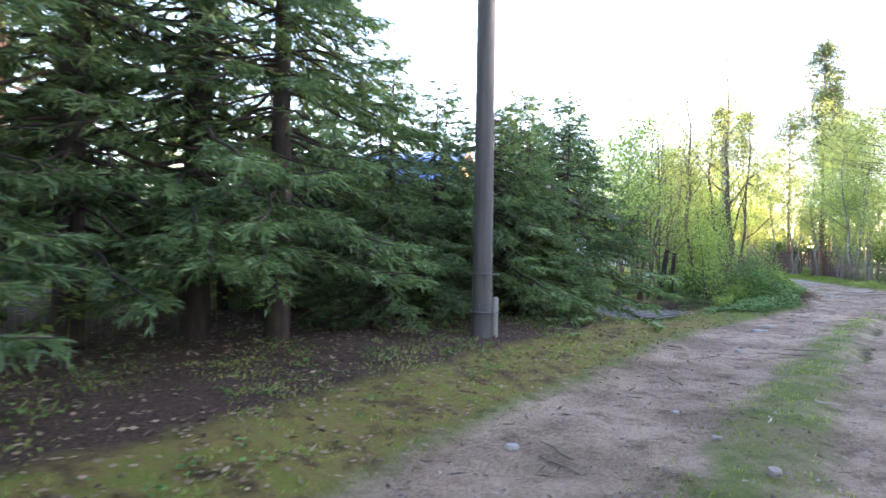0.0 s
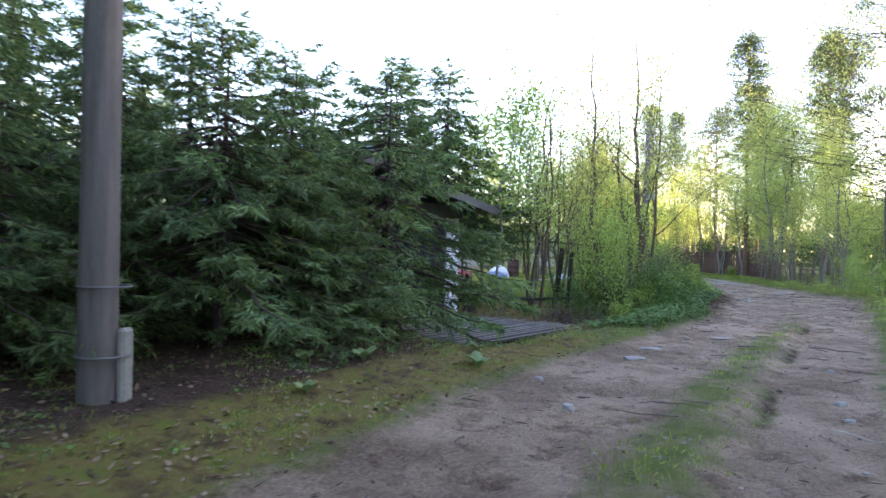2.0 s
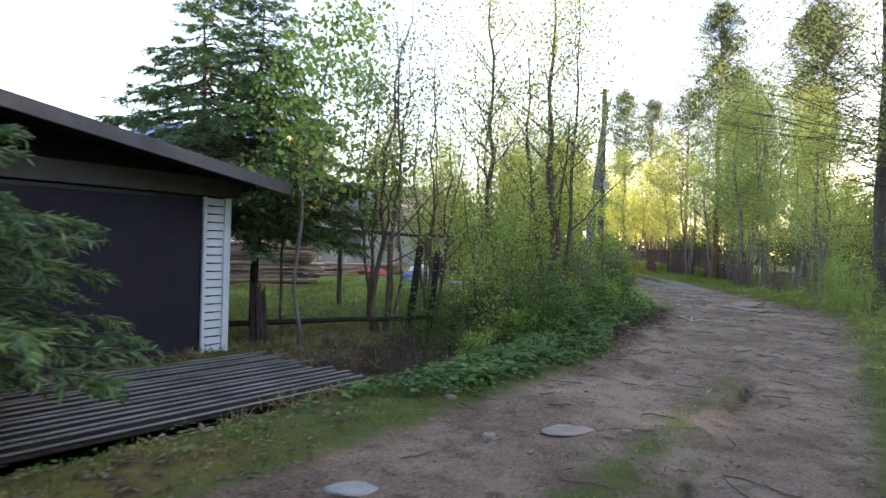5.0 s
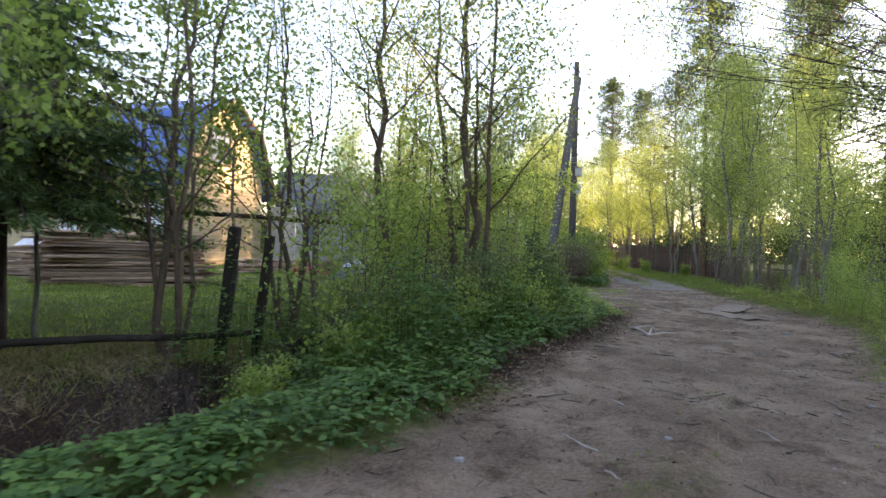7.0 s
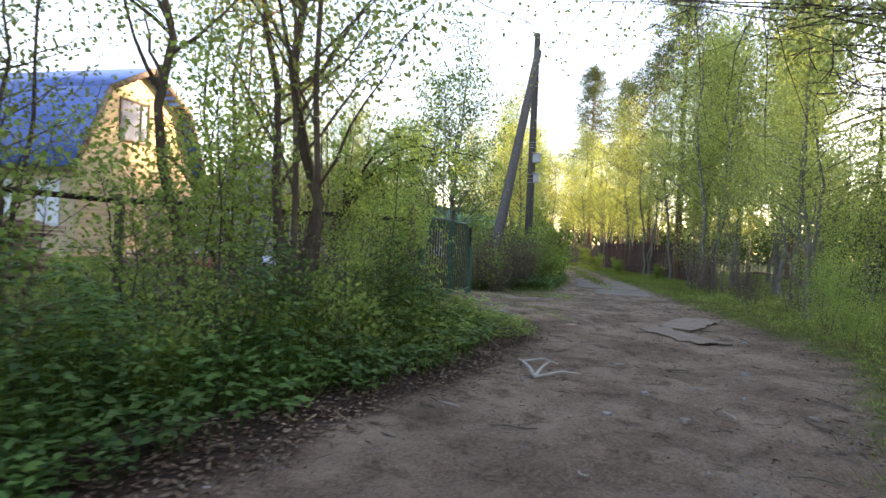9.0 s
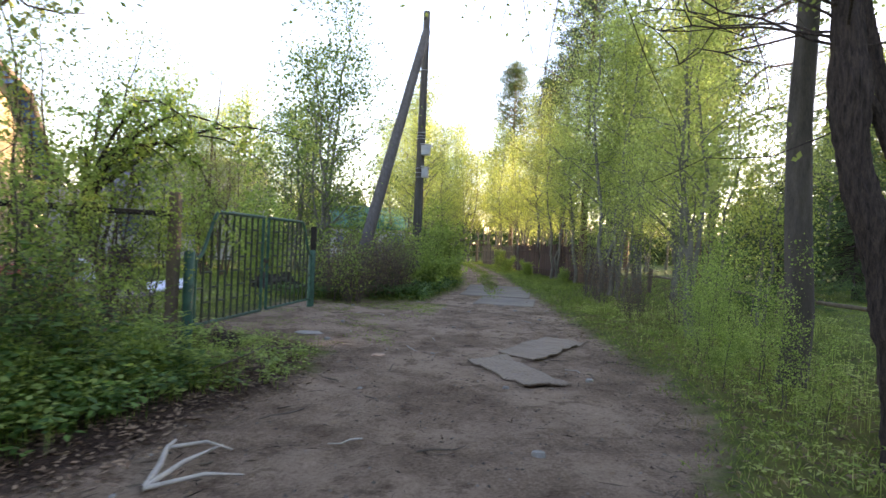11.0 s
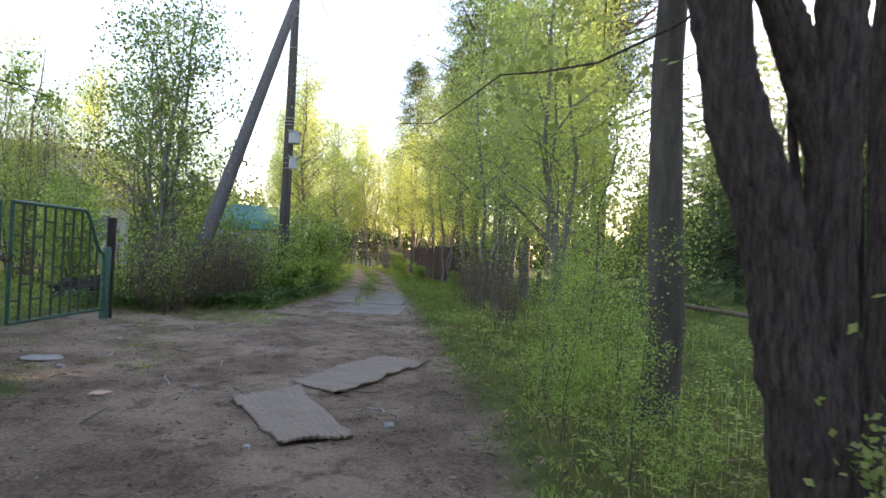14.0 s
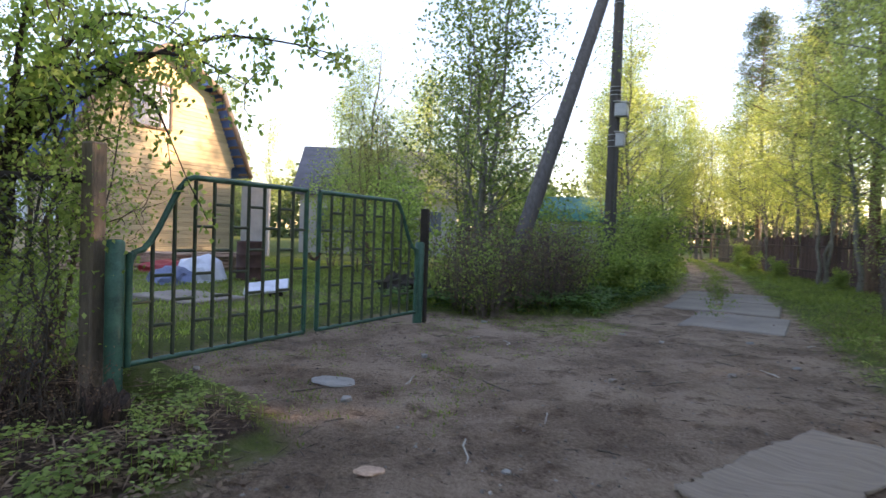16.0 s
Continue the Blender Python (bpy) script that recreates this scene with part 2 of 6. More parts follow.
def ground_mat():
    m = bpy.data.materials.new("ground")
    m.use_nodes = True
    n, l = m.node_tree.nodes, m.node_tree.links
    b = n["Principled BSDF"]
    co = n.new("ShaderNodeTexCoord")

    def noise_tex(s, d=6, rough=0.6):
        t = n.new("ShaderNodeTexNoise")
        t.inputs["Scale"].default_value, t.inputs["Detail"].default_value, t.inputs["Roughness"].default_value = s, d, rough
        l.new(co.outputs["Object"], t.inputs["Vector"])
        return t.outputs["Fac"]

    def ramp(fac, *stops):
        r = n.new("ShaderNodeValToRGB")
        e = r.color_ramp.elements
        while len(e) < len(stops):
            e.new(0.5)
        for k, (p, c) in enumerate(stops):
            e[k].position, e[k].color = p, (*c, 1)
        l.new(fac, r.inputs[0])
        return r.outputs[0]

    def mix(fac, a, c):
        x = n.new("ShaderNodeMix")
        x.data_type = "RGBA"
        l.new(fac, x.inputs[0])
        l.new(a, x.inputs["A"])
        l.new(c, x.inputs["B"])
        return x.outputs["Result"]

    def edge(name, jitter, width, size):
        a = n.new("ShaderNodeAttribute")
        a.attribute_name = name
        k = n.new("ShaderNodeMath")
        k.operation = "MULTIPLY_ADD"
        l.new(noise_tex(size, 8, 0.7), k.inputs[0])
        k.inputs[1].default_value = jitter
        l.new(a.outputs["Fac"], k.inputs[2])
        r = n.new("ShaderNodeMapRange")
        r.inputs[1].default_value, r.inputs[2].default_value = 0.5 + jitter / 2 - width, 0.5 + jitter / 2 + width
        l.new(k.outputs[0], r.inputs[0])
        return r.outputs[0]

    big, mid, fine = noise_tex(0.9, 7, 0.65), noise_tex(3.5, 8, 0.7), noise_tex(42, 8, 0.75)
    dirt = mix(mid, ramp(fine, (0.36, (0.118, 0.073, 0.048)), (0.64, (0.51, 0.375, 0.275))), ramp(big, (0.4, (0.122, 0.077, 0.05)), (0.6, (0.48, 0.35, 0.255))))
    patch = n.new("ShaderNodeMapRange")                # damp brown patches
    l.new(noise_tex(3.2, 10, 0.75), patch.inputs[0])
    patch.inputs[1].default_value, patch.inputs[2].default_value, patch.inputs[4].default_value = 0.52, 0.63, 0.8
    dirt = mix(patch.outputs[0], dirt, ramp(fine, (0.35, (0.055, 0.033, 0.022)), (0.68, (0.205, 0.13, 0.085))))
    grass = ramp(mid, (0.3, (0.06, 0.09, 0.024)), (0.55, (0.13, 0.16, 0.04)), (0.75, (0.19, 0.16, 0.075)))
    moss = ramp(noise_tex(5.0), (0.32, (0.08, 0.052, 0.03)), (0.5, (0.2, 0.155, 0.05)), (0.66, (0.15, 0.175, 0.036)))
    needle = ramp(fine, (0.34, (0.028, 0.018, 0.014)), (0.7, (0.13, 0.082, 0.06)))
    c = mix(edge("moss", 0.9, 0.22, 2.0), grass, moss)
    c = mix(edge("needle", 0.9, 0.2, 1.6), c, needle)
    c = mix(edge("dirt", 1.1, 0.2, 2.4), c, dirt)
    l.new(c, b.inputs["Base Color"])
    b.inputs["Roughness"].default_value, b.inputs["Specular IOR Level"].default_value = 0.95, 0.15
    h = n.new("ShaderNodeMath")
    h.operation = "MULTIPLY_ADD"
    l.new(fine, h.inputs[0])
    h.inputs[1].default_value = 0.4
    l.new(mid, h.inputs[2])
    bp = n.new("ShaderNodeBump")
    bp.inputs["Strength"].default_value, bp.inputs["Distance"].default_value = 1.0, 0.11
    l.new(h.outputs[0], bp.inputs["Height"])
    l.new(bp.outputs[0], b.inputs["Normal"])
    return m


M_GROUND = ground_mat()

# ---- geometry helpers ----
R = np.random.default_rng(7)


def mesh_of(name, verts, faces, smooth=False):
    """A mesh from an array of vertices and an array of faces with one count of corners."""
    verts, faces = np.asarray(verts, np.float32).reshape(-1, 3), np.asarray(faces, np.int32)
    k = faces.shape[1]
    me = bpy.data.meshes.new(name)
    me.vertices.add(len(verts))
    me.vertices.foreach_set("co", verts.ravel())
    me.loops.add(faces.size)
    me.loops.foreach_set("vertex_index", faces.ravel())
    me.polygons.add(len(faces))
    me.polygons.foreach_set("loop_start", np.arange(0, faces.size, k, dtype=np.int32))
    if smooth:
        me.polygons.foreach_set("use_smooth", np.ones(len(faces), bool))
    me.update(calc_edges=True)
    return me


def thing(name, label, category, at=(0, 0, 0), group="", kind="", me=None, material=None, rz=0.0):
    ob = new(name, me)
    ob.matrix_world = pose(*at, 0, 0, rz)
    if me and material:
        me.materials.append(material)
    return tagged(ob, label, category, group, kind)


def piece(name, me, material, parent, label="", m=None):
    ob = new(name, me)
    if material and not me.materials:
        me.materials.append(material)
    ob.parent = parent
    if m is not None:
        ob.matrix_local = m
    return tagged(ob, label) if label else ob


def part(name, bm, material, parent, label=""):
    me = bpy.data.meshes.new(name)
    bm.to_mesh(me)
    bm.free()
    return piece(name, me, material, parent, label)


def box(bm, centre, size, turn=None, bevel=0.0):
    m = Matrix.Translation(centre) @ (turn.to_4x4() if turn else Matrix()) @ Matrix.Diagonal((*size, 1))
    made = bmesh.ops.create_cube(bm, size=1, matrix=m)
    if bevel:
        bmesh.ops.bevel(bm, geom=list({e for v in made["verts"] for e in v.link_edges}), offset=bevel, segments=1, affect="EDGES")
    return bm


def boxed(centre, size, turn=None, bevel=0.0):
    return box(bmesh.new(), centre, size, turn, bevel)


def tubes(runs, sides=7):
    """Tapered tubes: runs of (points, radii)."""
    V, F, base = [], [], 0
    ang = np.linspace(0, 2 * np.pi, sides, endpoint=False)
    ring = np.arange(sides)
    for pts, rad in runs:
        pts, rad = np.asarray(pts, float), np.asarray(rad, float)
        d = np.gradient(pts, axis=0)
        d /= np.linalg.norm(d, axis=1, keepdims=True) + 1e-9
        ref = np.where(np.abs(d[:, 2:3]) > 0.9, [[1.0, 0, 0]], [[0, 0, 1.0]])
        u = np.cross(d, ref)
        u /= np.linalg.norm(u, axis=1, keepdims=True) + 1e-9
        w = np.cross(d, u)
        p = pts[:, None] + rad[:, None, None] * (np.cos(ang)[None, :, None] * u[:, None] + np.sin(ang)[None, :, None] * w[:, None])
        V.append(p.reshape(-1, 3))
        for k in range(len(pts) - 1):
            a, b = base + k * sides + ring, base + k * sides + np.roll(ring, -1)
            F.append(np.stack([a, b, b + sides, a + sides], 1))
        e = base + (len(pts) - 1) * sides
        tip = e + ring
        F.append(np.stack([tip[: sides - 3], tip[1: sides - 2], tip[2: sides - 1], np.full(sides - 3, e + sides - 1)], 1)[:1])
        base += len(pts) * sides
    return np.concatenate(V), np.concatenate(F)


def blades(at, along, side, length, width, bend=0.0):
    """Leaf-shaped quads: base, two shoulders, tip."""
    at, along, side = (np.asarray(a, float) for a in (at, along, side))
    n = len(at)
    length, width = np.broadcast_to(length, n)[:, None], np.broadcast_to(width, n)[:, None]
    mid = at + along * length * 0.45
    tip = at + along * length
    if np.any(bend):
        tip = tip + np.array([0, 0, -1.0]) * length * bend
    v = np.stack([at, mid + side * width / 2, tip, mid - side * width / 2], 1).reshape(-1, 3)
    return v, np.arange(4 * n).reshape(-1, 4)


def unit(a):
    return a / (np.linalg.norm(a, axis=-1, keepdims=True) + 1e-9)


def wander(p0, p1, n, amp, rng):
    t = np.linspace(0, 1, n)[:, None]
    off = np.cumsum(rng.normal(0, amp, (n, 3)), 0)
    off -= t * off[-1] * 0.6
    off[0] = 0
    return np.asarray(p0) + (np.asarray(p1) - np.asarray(p0)) * t + off


def broadleaf(seed, height, stems=1, radius=0.1, spread=0.3, low=0.3, branches=26, reach=0.3, leaves=6000, leaf=0.07, cloud=0.22, lean=0.1, rise=0.8):
    """Trunk and crown meshes of a broad-leaved tree or shrub standing at the origin."""
    rng = np.random.default_rng(seed)
    runs, twigs = [], []
    for s in range(stems):
        a = rng.uniform(0, 2 * np.pi)
        h = height * rng.uniform(0.72, 1.0) if s else height
        foot = np.array([np.cos(a), np.sin(a), 0]) * (0.12 + spread * 0.2) * (stems > 1) * rng.uniform(0.3, 1) + [0, 0, -0.15]
        top = foot + [np.cos(a) * spread * h * 0.4 + rng.normal(0, lean), np.sin(a) * spread * h * 0.4 + rng.normal(0, lean), h]
        pts = wander(foot, top, 12, 0.012 * h, rng)
        r0 = radius * (1 if s == 0 else rng.uniform(0.55, 0.95))
        rad = r0 * (1 - np.linspace(0, 0.93, 12)) ** 0.85
        rad[0] *= 1.35
        runs.append((pts, rad))
        nb = max(3, branches // stems)
        for k in range(nb):
            f = low + (0.97 - low) * (k + rng.random()) / nb
            i = f * 11
            p = pts[int(i)] + (pts[min(11, int(i) + 1)] - pts[int(i)]) * (i % 1)
            b = rng.uniform(0, 2 * np.pi)
            ln = reach * height * (1 - 0.62 * f) * rng.uniform(0.55, 1.15)
            end = p + np.array([np.cos(b) * ln, np.sin(b) * ln, ln * rise * rng.uniform(0.4, 1.2)])
            q = wander(p, end, 6, 0.03 * ln, rng)
            br = max(0.004, np.interp(f, np.linspace(0, 1, 12), rad) * 0.5)
            runs.append((q, br * np.linspace(1, 0.25, 6)))
            twigs.append(q[2:])
            for j in range(4):
                o = q[rng.integers(2, 6)]
                e = o + unit(rng.normal(0, 1, 3) + [0, 0, 0.4]) * ln * rng.uniform(0.25, 0.5)
                w = wander(o, e, 4, 0.03 * ln, rng)
                runs.append((w, br * np.linspace(0.4, 0.15, 4)))
                twigs.append(w)
    P = np.concatenate(twigs)
    wgt = rng.random(len(P)) ** 1.5 + 0.05
    c = P[rng.choice(len(P), leaves, p=wgt / wgt.sum())] + rng.normal(0, cloud, (leaves, 3)) * [1, 1, 0.8]
    c = c[c[:, 2] > 0.12]
    n = len(c)
    along = unit(rng.normal(0, 1, (n, 3)) + [0, 0, -0.35])
    side = unit(np.cross(along, rng.normal(0, 1, (n, 3))))
    ln = leaf * rng.uniform(0.6, 1.25, n)
    v, f = blades(c, along, side, ln, ln * 0.72, 0.08)
    tv, tf = tubes(runs, 6)
    return mesh_of("trunk", tv, tf, True), mesh_of("crown", v, f)


def conifer(seed, height, width=0.3, low=0.25, step=0.26, per=7, dense=1.0, base_r=0.1):
    """Trunk and crown of a spruce with drooping boughs of fine needle sprays."""
    rng = np.random.default_rng(seed)
    runs = [(wander((0, 0, -0.15), (rng.normal(0, 0.08), rng.normal(0, 0.08), height), 14, 0.01, rng), base_r * (1 - np.linspace(0, 0.95, 14)))]
    A, L, W, D, S = [], [], [], [], []
    z = low
    while z < height - 0.1:
        ln0 = min(2.6, (height - z) * width * 0.95 + 0.3) * (0.75 + 0.25 * min(1, (z - low + 0.4) / 1.0))
        for k in range(per):
            a = rng.uniform(0, 2 * np.pi)
            ln = ln0 * rng.uniform(0.6, 1.12)
            zz = z + rng.uniform(-0.5, 0.5) * step
            out = np.array([np.cos(a), np.sin(a), 0])
            t = np.linspace(0, 1, 8)[:, None]
            young = max(0.0, 1 - (height - z) / 1.1)
            sag = (-0.42 + 0.9 * young) * ln
            q = np.array([0, 0, zz]) + out * t * ln + np.array([0, 0, 1.0]) * (sag * t ** 1.3 + 0.16 * ln * t ** 4)
            q[1:] += rng.normal(0, 0.02, (7, 3))
            runs.append((q, (0.004 + 0.011 * ln) * np.linspace(1, 0.2, 8)))
            m = int(max(5, ln / 0.052 * dense))
            f = np.sqrt(rng.uniform(0.02, 1, m))
            i = np.minimum(6, (f * 7).astype(int))
            o = q[i] + (q[i + 1] - q[i]) * (f * 7 - i)[:, None]
            sd = np.array([-out[1], out[0], 0])
            sign = rng.choice([-1.0, 1.0], m)[:, None]
            d = unit(out * rng.uniform(0.5, 1.1, (m, 1)) + sd * sign * rng.uniform(0.3, 1.0, (m, 1)) + [0, 0, -1] * rng.uniform(0.1, 0.75, (m, 1)) * (1 - young))
            tl = (0.1 + 0.2 * ln * (1.1 - f * 0.75)) * rng.uniform(0.6, 1.2, m)
            tl = np.minimum(tl, 0.42)
            u = unit(np.cross(d, rng.normal(0, 1, (m, 3))))
            A.append(o), D.append(d), S.append(u), L.append(tl), W.append(np.full(m, 0.02))
            for g in range(8):                       # needle tufts set along the twig
                e = o + d * (tl * (0.1 + 0.11 * g))[:, None]
                n2 = unit(rng.normal(0, 1, (m, 3)) * [1, 1, 0.7])
                d2 = unit(d + 0.75 * n2)
                A.append(e), D.append(d2), S.append(unit(np.cross(d2, rng.normal(0, 1, (m, 3))))), L.append(0.05 + 0.17 * tl), W.append(np.full(m, 0.019))
        z += step * rng.uniform(0.8, 1.2)
    v, f = blades(np.concatenate(A), np.concatenate(D), np.concatenate(S), np.concatenate(L), np.concatenate(W), 0.06)
    tv, tf = tubes(runs, 6)
    return mesh_of("trunk", tv, tf, True), mesh_of("crown", v, f)


def pine_geo(seed, height, r=0.16, low=0.5, clumps=95, spread=2.9):
    rng = np.random.default_rng(seed)
    pts = wander((0, 0, -0.2), (rng.normal(0, 0.2), rng.normal(0, 0.2), height), 14, 0.03, rng)
    rad = r * (1 - np.linspace(0, 0.85, 14))
    runs, C = [(pts, rad)], []
    for k in range(clumps):
        f = low + (1 - low) * rng.random() ** 0.8
        p = np.array([np.interp(f, np.linspace(0, 1, 14), pts[:, j]) for j in range(3)])
        a = rng.uniform(0, 2 * np.pi)
        ln = spread * (1.15 - 0.8 * (f - low) / (1 - low)) * rng.uniform(0.4, 1.1)
        q = wander(p, p + [np.cos(a) * ln, np.sin(a) * ln, ln * rng.uniform(-0.15, 0.5)], 5, 0.05 * ln, rng)
        runs.append((q, (0.012 + 0.012 * ln) * np.linspace(1, 0.3, 5)))
        for s in range(5):
            C.append(q[rng.integers(2, 5)] + rng.normal(0, 0.28, 3))
    C = np.repeat(np.array(C), 40, 0) + rng.normal(0, 0.07, (len(C) * 40, 3))
    n = len(C)
    d = unit(rng.normal(0, 1, (n, 3)) + [0, 0, 0.35])
    v, f = blades(C + d * rng.uniform(0, 0.16, (n, 1)), d, unit(np.cross(d, rng.normal(0, 1, (n, 3)))), 0.17, 0.022)
    tv, tf = tubes(runs, 7)
    return mesh_of("trunk", tv, tf, True), mesh_of("crown", v, f)


def plant(name, label, category, geo, bark, leaf, at, rz=0.0, scale=1.0, group="", trunk="trunk", crown="crown"):
    ob = thing(name, label, category, at, group, rz=rz)
    ob.scale = (scale,) * 3
    piece(trunk, geo[0], bark, ob)
    piece(crown, geo[1], leaf, ob)
    return ob


# ---- ground ----
LEFT = np.array([(-30, -13.2), (-20, -9.9), (-14.7, -7.75), (-13.2, -7.45), (-11.1, -6.85), (-8.2, -6.1), (-7.5, -5.9), (-5.75, -5.15), (-3, -3.95), (-1.5, -3.3), (-0.2, -2.85), (1.4, -2.6),
                 (3.8, -1.85), (6.2, -1.5), (7.9, -1.75), (8.4, -2.6), (8.6, -4.3), (12.8, -4.3), (13.2, -3.9), (14.6, -1.7), (18, -1.5), (21, -1.45), (30, -2.3), (50, -5.2), (80, -8)])
RIGHT = np.array([(-30, -8.5), (-20, -6.0), (-12, -4.2), (-7.7, -2.9), (-2.5, -0.95), (2.1, 0.75), (4, 1.3), (5.4, 1.9), (6.9, 2.05), (8, 1.93), (9.7, 1.72), (12.3, 1.47), (16.5, 1.05), (20, 0.5), (30, -0.6), (50, -4.0), (80, -7)])
STRIP = np.array([(-30, -11), (-20, -8.2), (-14, -5.95), (-12, -5.45), (-8, -4.25), (-6, -3.55), (-0.6, -1.46), (3, -0.7), (6, -0.2), (12, -0.3), (18, -0.3), (30, -1.4), (50, -4.6), (80, -7.5)])
DITCH = np.array([(-30, -17), (-7, -8.3), (-2.4, -5.85), (0, -5.55), (3, -4.9), (6.6, -3.9), (7.6, -3.6)])


def smooth(e0, e1, x):
    t = np.clip((x - e0) / (e1 - e0), 0, 1)
    return t * t * (3 - 2 * t)


def bumps(x, y):
    return (np.sin(x * 1.7 + 0.6 * np.sin(y * 0.9)) * np.sin(y * 1.3 + 0.8) + 0.6 * np.sin(x * 3.9 + y * 2.3) * np.sin(y * 3.1 - x)) / 1.6


def masks(x, y):
    x, y = np.asarray(x, float), np.asarray(y, float)
    le, ri, st = (np.interp(y, a[:, 0], a[:, 1]) for a in (LEFT, RIGHT, STRIP))
    inside = np.minimum(x - le, ri - x)
    half = np.interp(y, [-20, -12, -6, -2, 1, 16, 20, 60], [0.45, 0.42, 0.32, 0.14, 0.0, 0.0, 0.25, 0.35])
    strip = smooth(-0.22, 0.3, half - np.abs(x - st)) * (half > 0.02)
    dirt = smooth(-0.55, 0.4, inside)
    return le, ri, inside, strip, dirt


def ditch_at(x, y):
    dx = np.interp(y, DITCH[:, 0], DITCH[:, 1])
    live = smooth(-7.2, -3.6, y) * (1 - smooth(7.6, 8.3, y))
    return live * np.exp(-(((x - dx) * 0.93) / 0.62) ** 4)


def pit_at(x, y):
    u, w = (x + 7.5) * 0.43 + (y + 6.45) * 0.903, (x + 7.5) * -0.903 + (y + 6.45) * 0.43
    return smooth(0.0, 0.25, u) * (1 - smooth(3.8, 4.1, u)) * smooth(0.0, 0.2, w) * (1 - smooth(2.1, 2.4, w))


def rut_at(x, y):
    c = np.interp(y, STRIP[:, 0], STRIP[:, 1]) + np.interp(y, [-12, -6, -2, 2], [0.5, 0.42, 0.26, 0.2])
    return np.exp(-((x - c) / 0.09) ** 2) * smooth(-13, -8, y) * (1 - smooth(0, 2.5, y)) * (0.6 + 0.4 * np.sin(y * 2.1))


def height_at(x, y):
    x, y = np.asarray(x, float), np.asarray(y, float)
    le, ri, inside, strip, dirt = masks(x, y)
    z = 0.03 * bumps(x, y) * (1 - 0.5 * dirt) + 0.012 * np.sin(x * 7.3 + y * 5.1) * np.sin(y * 8.7 - x * 3)
    left = smooth(0.2, 2.6, le - x) * (1 - smooth(-7.5, -5.5, y))
    z += 0.2 * left
    z -= 0.26 * smooth(0.7, 2.0, le - x) * smooth(-7.4, -5.6, y) * (1 - smooth(1.0, 4.0, y))
    z += 0.05 * strip - 0.035 * dirt
    z += 0.05 * smooth(0.0, 0.5, -inside)
    z -= 0.6 * ditch_at(x, y)
    z -= 0.38 * pit_at(x, y) + 0.05 * rut_at(x, y)
    for a, b, c in ((11.3, 4.1, 0.3), (-6.7, 9.9, 1.7), (15.1, -8.3, 2.2), (7.9, 13.7, 0.9), (-18.3, 5.7, 4.0), (3.7, -21.1, 5.1)):
        z += 0.0045 * np.sin(a * x + b * y + c + 1.5 * np.sin(0.7 * x + 0.9 * y + c))
    z += 0.1 * smooth(4.0, 7.0, x) * smooth(2, 8, y)
    return z * (1 - smooth(60, 120, np.hypot(x, y)))


def gz(x, y):
    return float(height_at(x, y))


def axis(lo, hi, step, far):
    mid = np.arange(lo, hi + step / 2, step)
    grow, d, o = [], step, 0.0
    while o < far:
        d *= 1.22
        o += d
        grow.append(o)
    g = np.array(grow)
    return np.concatenate([lo - g[::-1], mid, hi + g])


gx, gy = axis(-12, 6, 0.11, 900), axis(-18, 22, 0.13, 900)
X, Y = np.meshgrid(gx, gy)
Z = height_at(X, Y)
nx, ny = len(gx), len(gy)
idx = np.arange(nx * ny).reshape(ny, nx)
quads = np.stack([idx[:-1, :-1], idx[:-1, 1:], idx[1:, 1:], idx[1:, :-1]], -1).reshape(-1, 4)
gme = mesh_of("ground", np.stack([X, Y, Z], -1).reshape(-1, 3), quads, True)
le, ri, inside, strip, dirt = masks(X, Y)
moss = smooth(0.0, 0.4, le - X) * (1 - smooth(0.9, 1.9, le - X)) * (1 - smooth(-6.5, -4.0, Y))
moss = np.maximum(moss, 0.45 * smooth(0.0, 0.4, X - ri) * (1 - smooth(2.2, 3.6, X - ri)) * smooth(2.0, 4.0, Y) * (1 - smooth(16, 22, Y)))
needle = smooth(0.7, 1.7, le - X) * (1 - smooth(-6.5, -4.5, Y))
needle = np.maximum(needle, smooth(0.2, 0.6, ditch_at(X, Y)))
needle = np.maximum(needle, smooth(1.1, 1.6, le - X) * smooth(-4.0, -2.5, Y) * (1 - smooth(0.6, 1.6, Y)) * smooth(-8.4, -7.2, X))
# Pit under the deck coloured dark in place of shade; ruts take the same brown
needle = np.maximum(needle, np.maximum(pit_at(X, Y), 0.8 * rut_at(X, Y)))
needle = np.maximum(needle, smooth(0.05, 0.5, le - X) * smooth(4.8, 6.0, Y) * (1 - smooth(7.9, 8.2, Y)) * smooth(-6.5, -5.0, X))
needle = np.maximum(needle, 0.8 * smooth(0.9, 1.5, le - X) * smooth(0.5, 1.5, Y) * (1 - smooth(7.9, 8.2, Y)) * smooth(-7.0, -5.8, X))
needle = np.maximum(needle, smooth(-0.2, 0.05, le - X) * (1 - smooth(0.7, 1.2, le - X)) * smooth(-0.6, 1.0, Y) * (1 - smooth(6.2, 7.0, Y)))
yard = smooth(0.5, 2.0, -4.0 - X) * smooth(7.5, 9, Y) * (1 - smooth(13, 15, Y)) * 0.45
for nm, arr in (("dirt", np.maximum(dirt * (1 - 0.62 * strip) - 0.7 * rut_at(X, Y), yard)), ("moss", moss), ("needle", needle)):
    at = gme.attributes.new(nm, "FLOAT", "POINT")
    at.data.foreach_set("value", arr.ravel().astype(np.float32))
thing("ground", "rutted dirt track with mossy and grassy verges", "ground", kind="structure", me=gme, material=M_GROUND)

# ---- shed beside the track ----


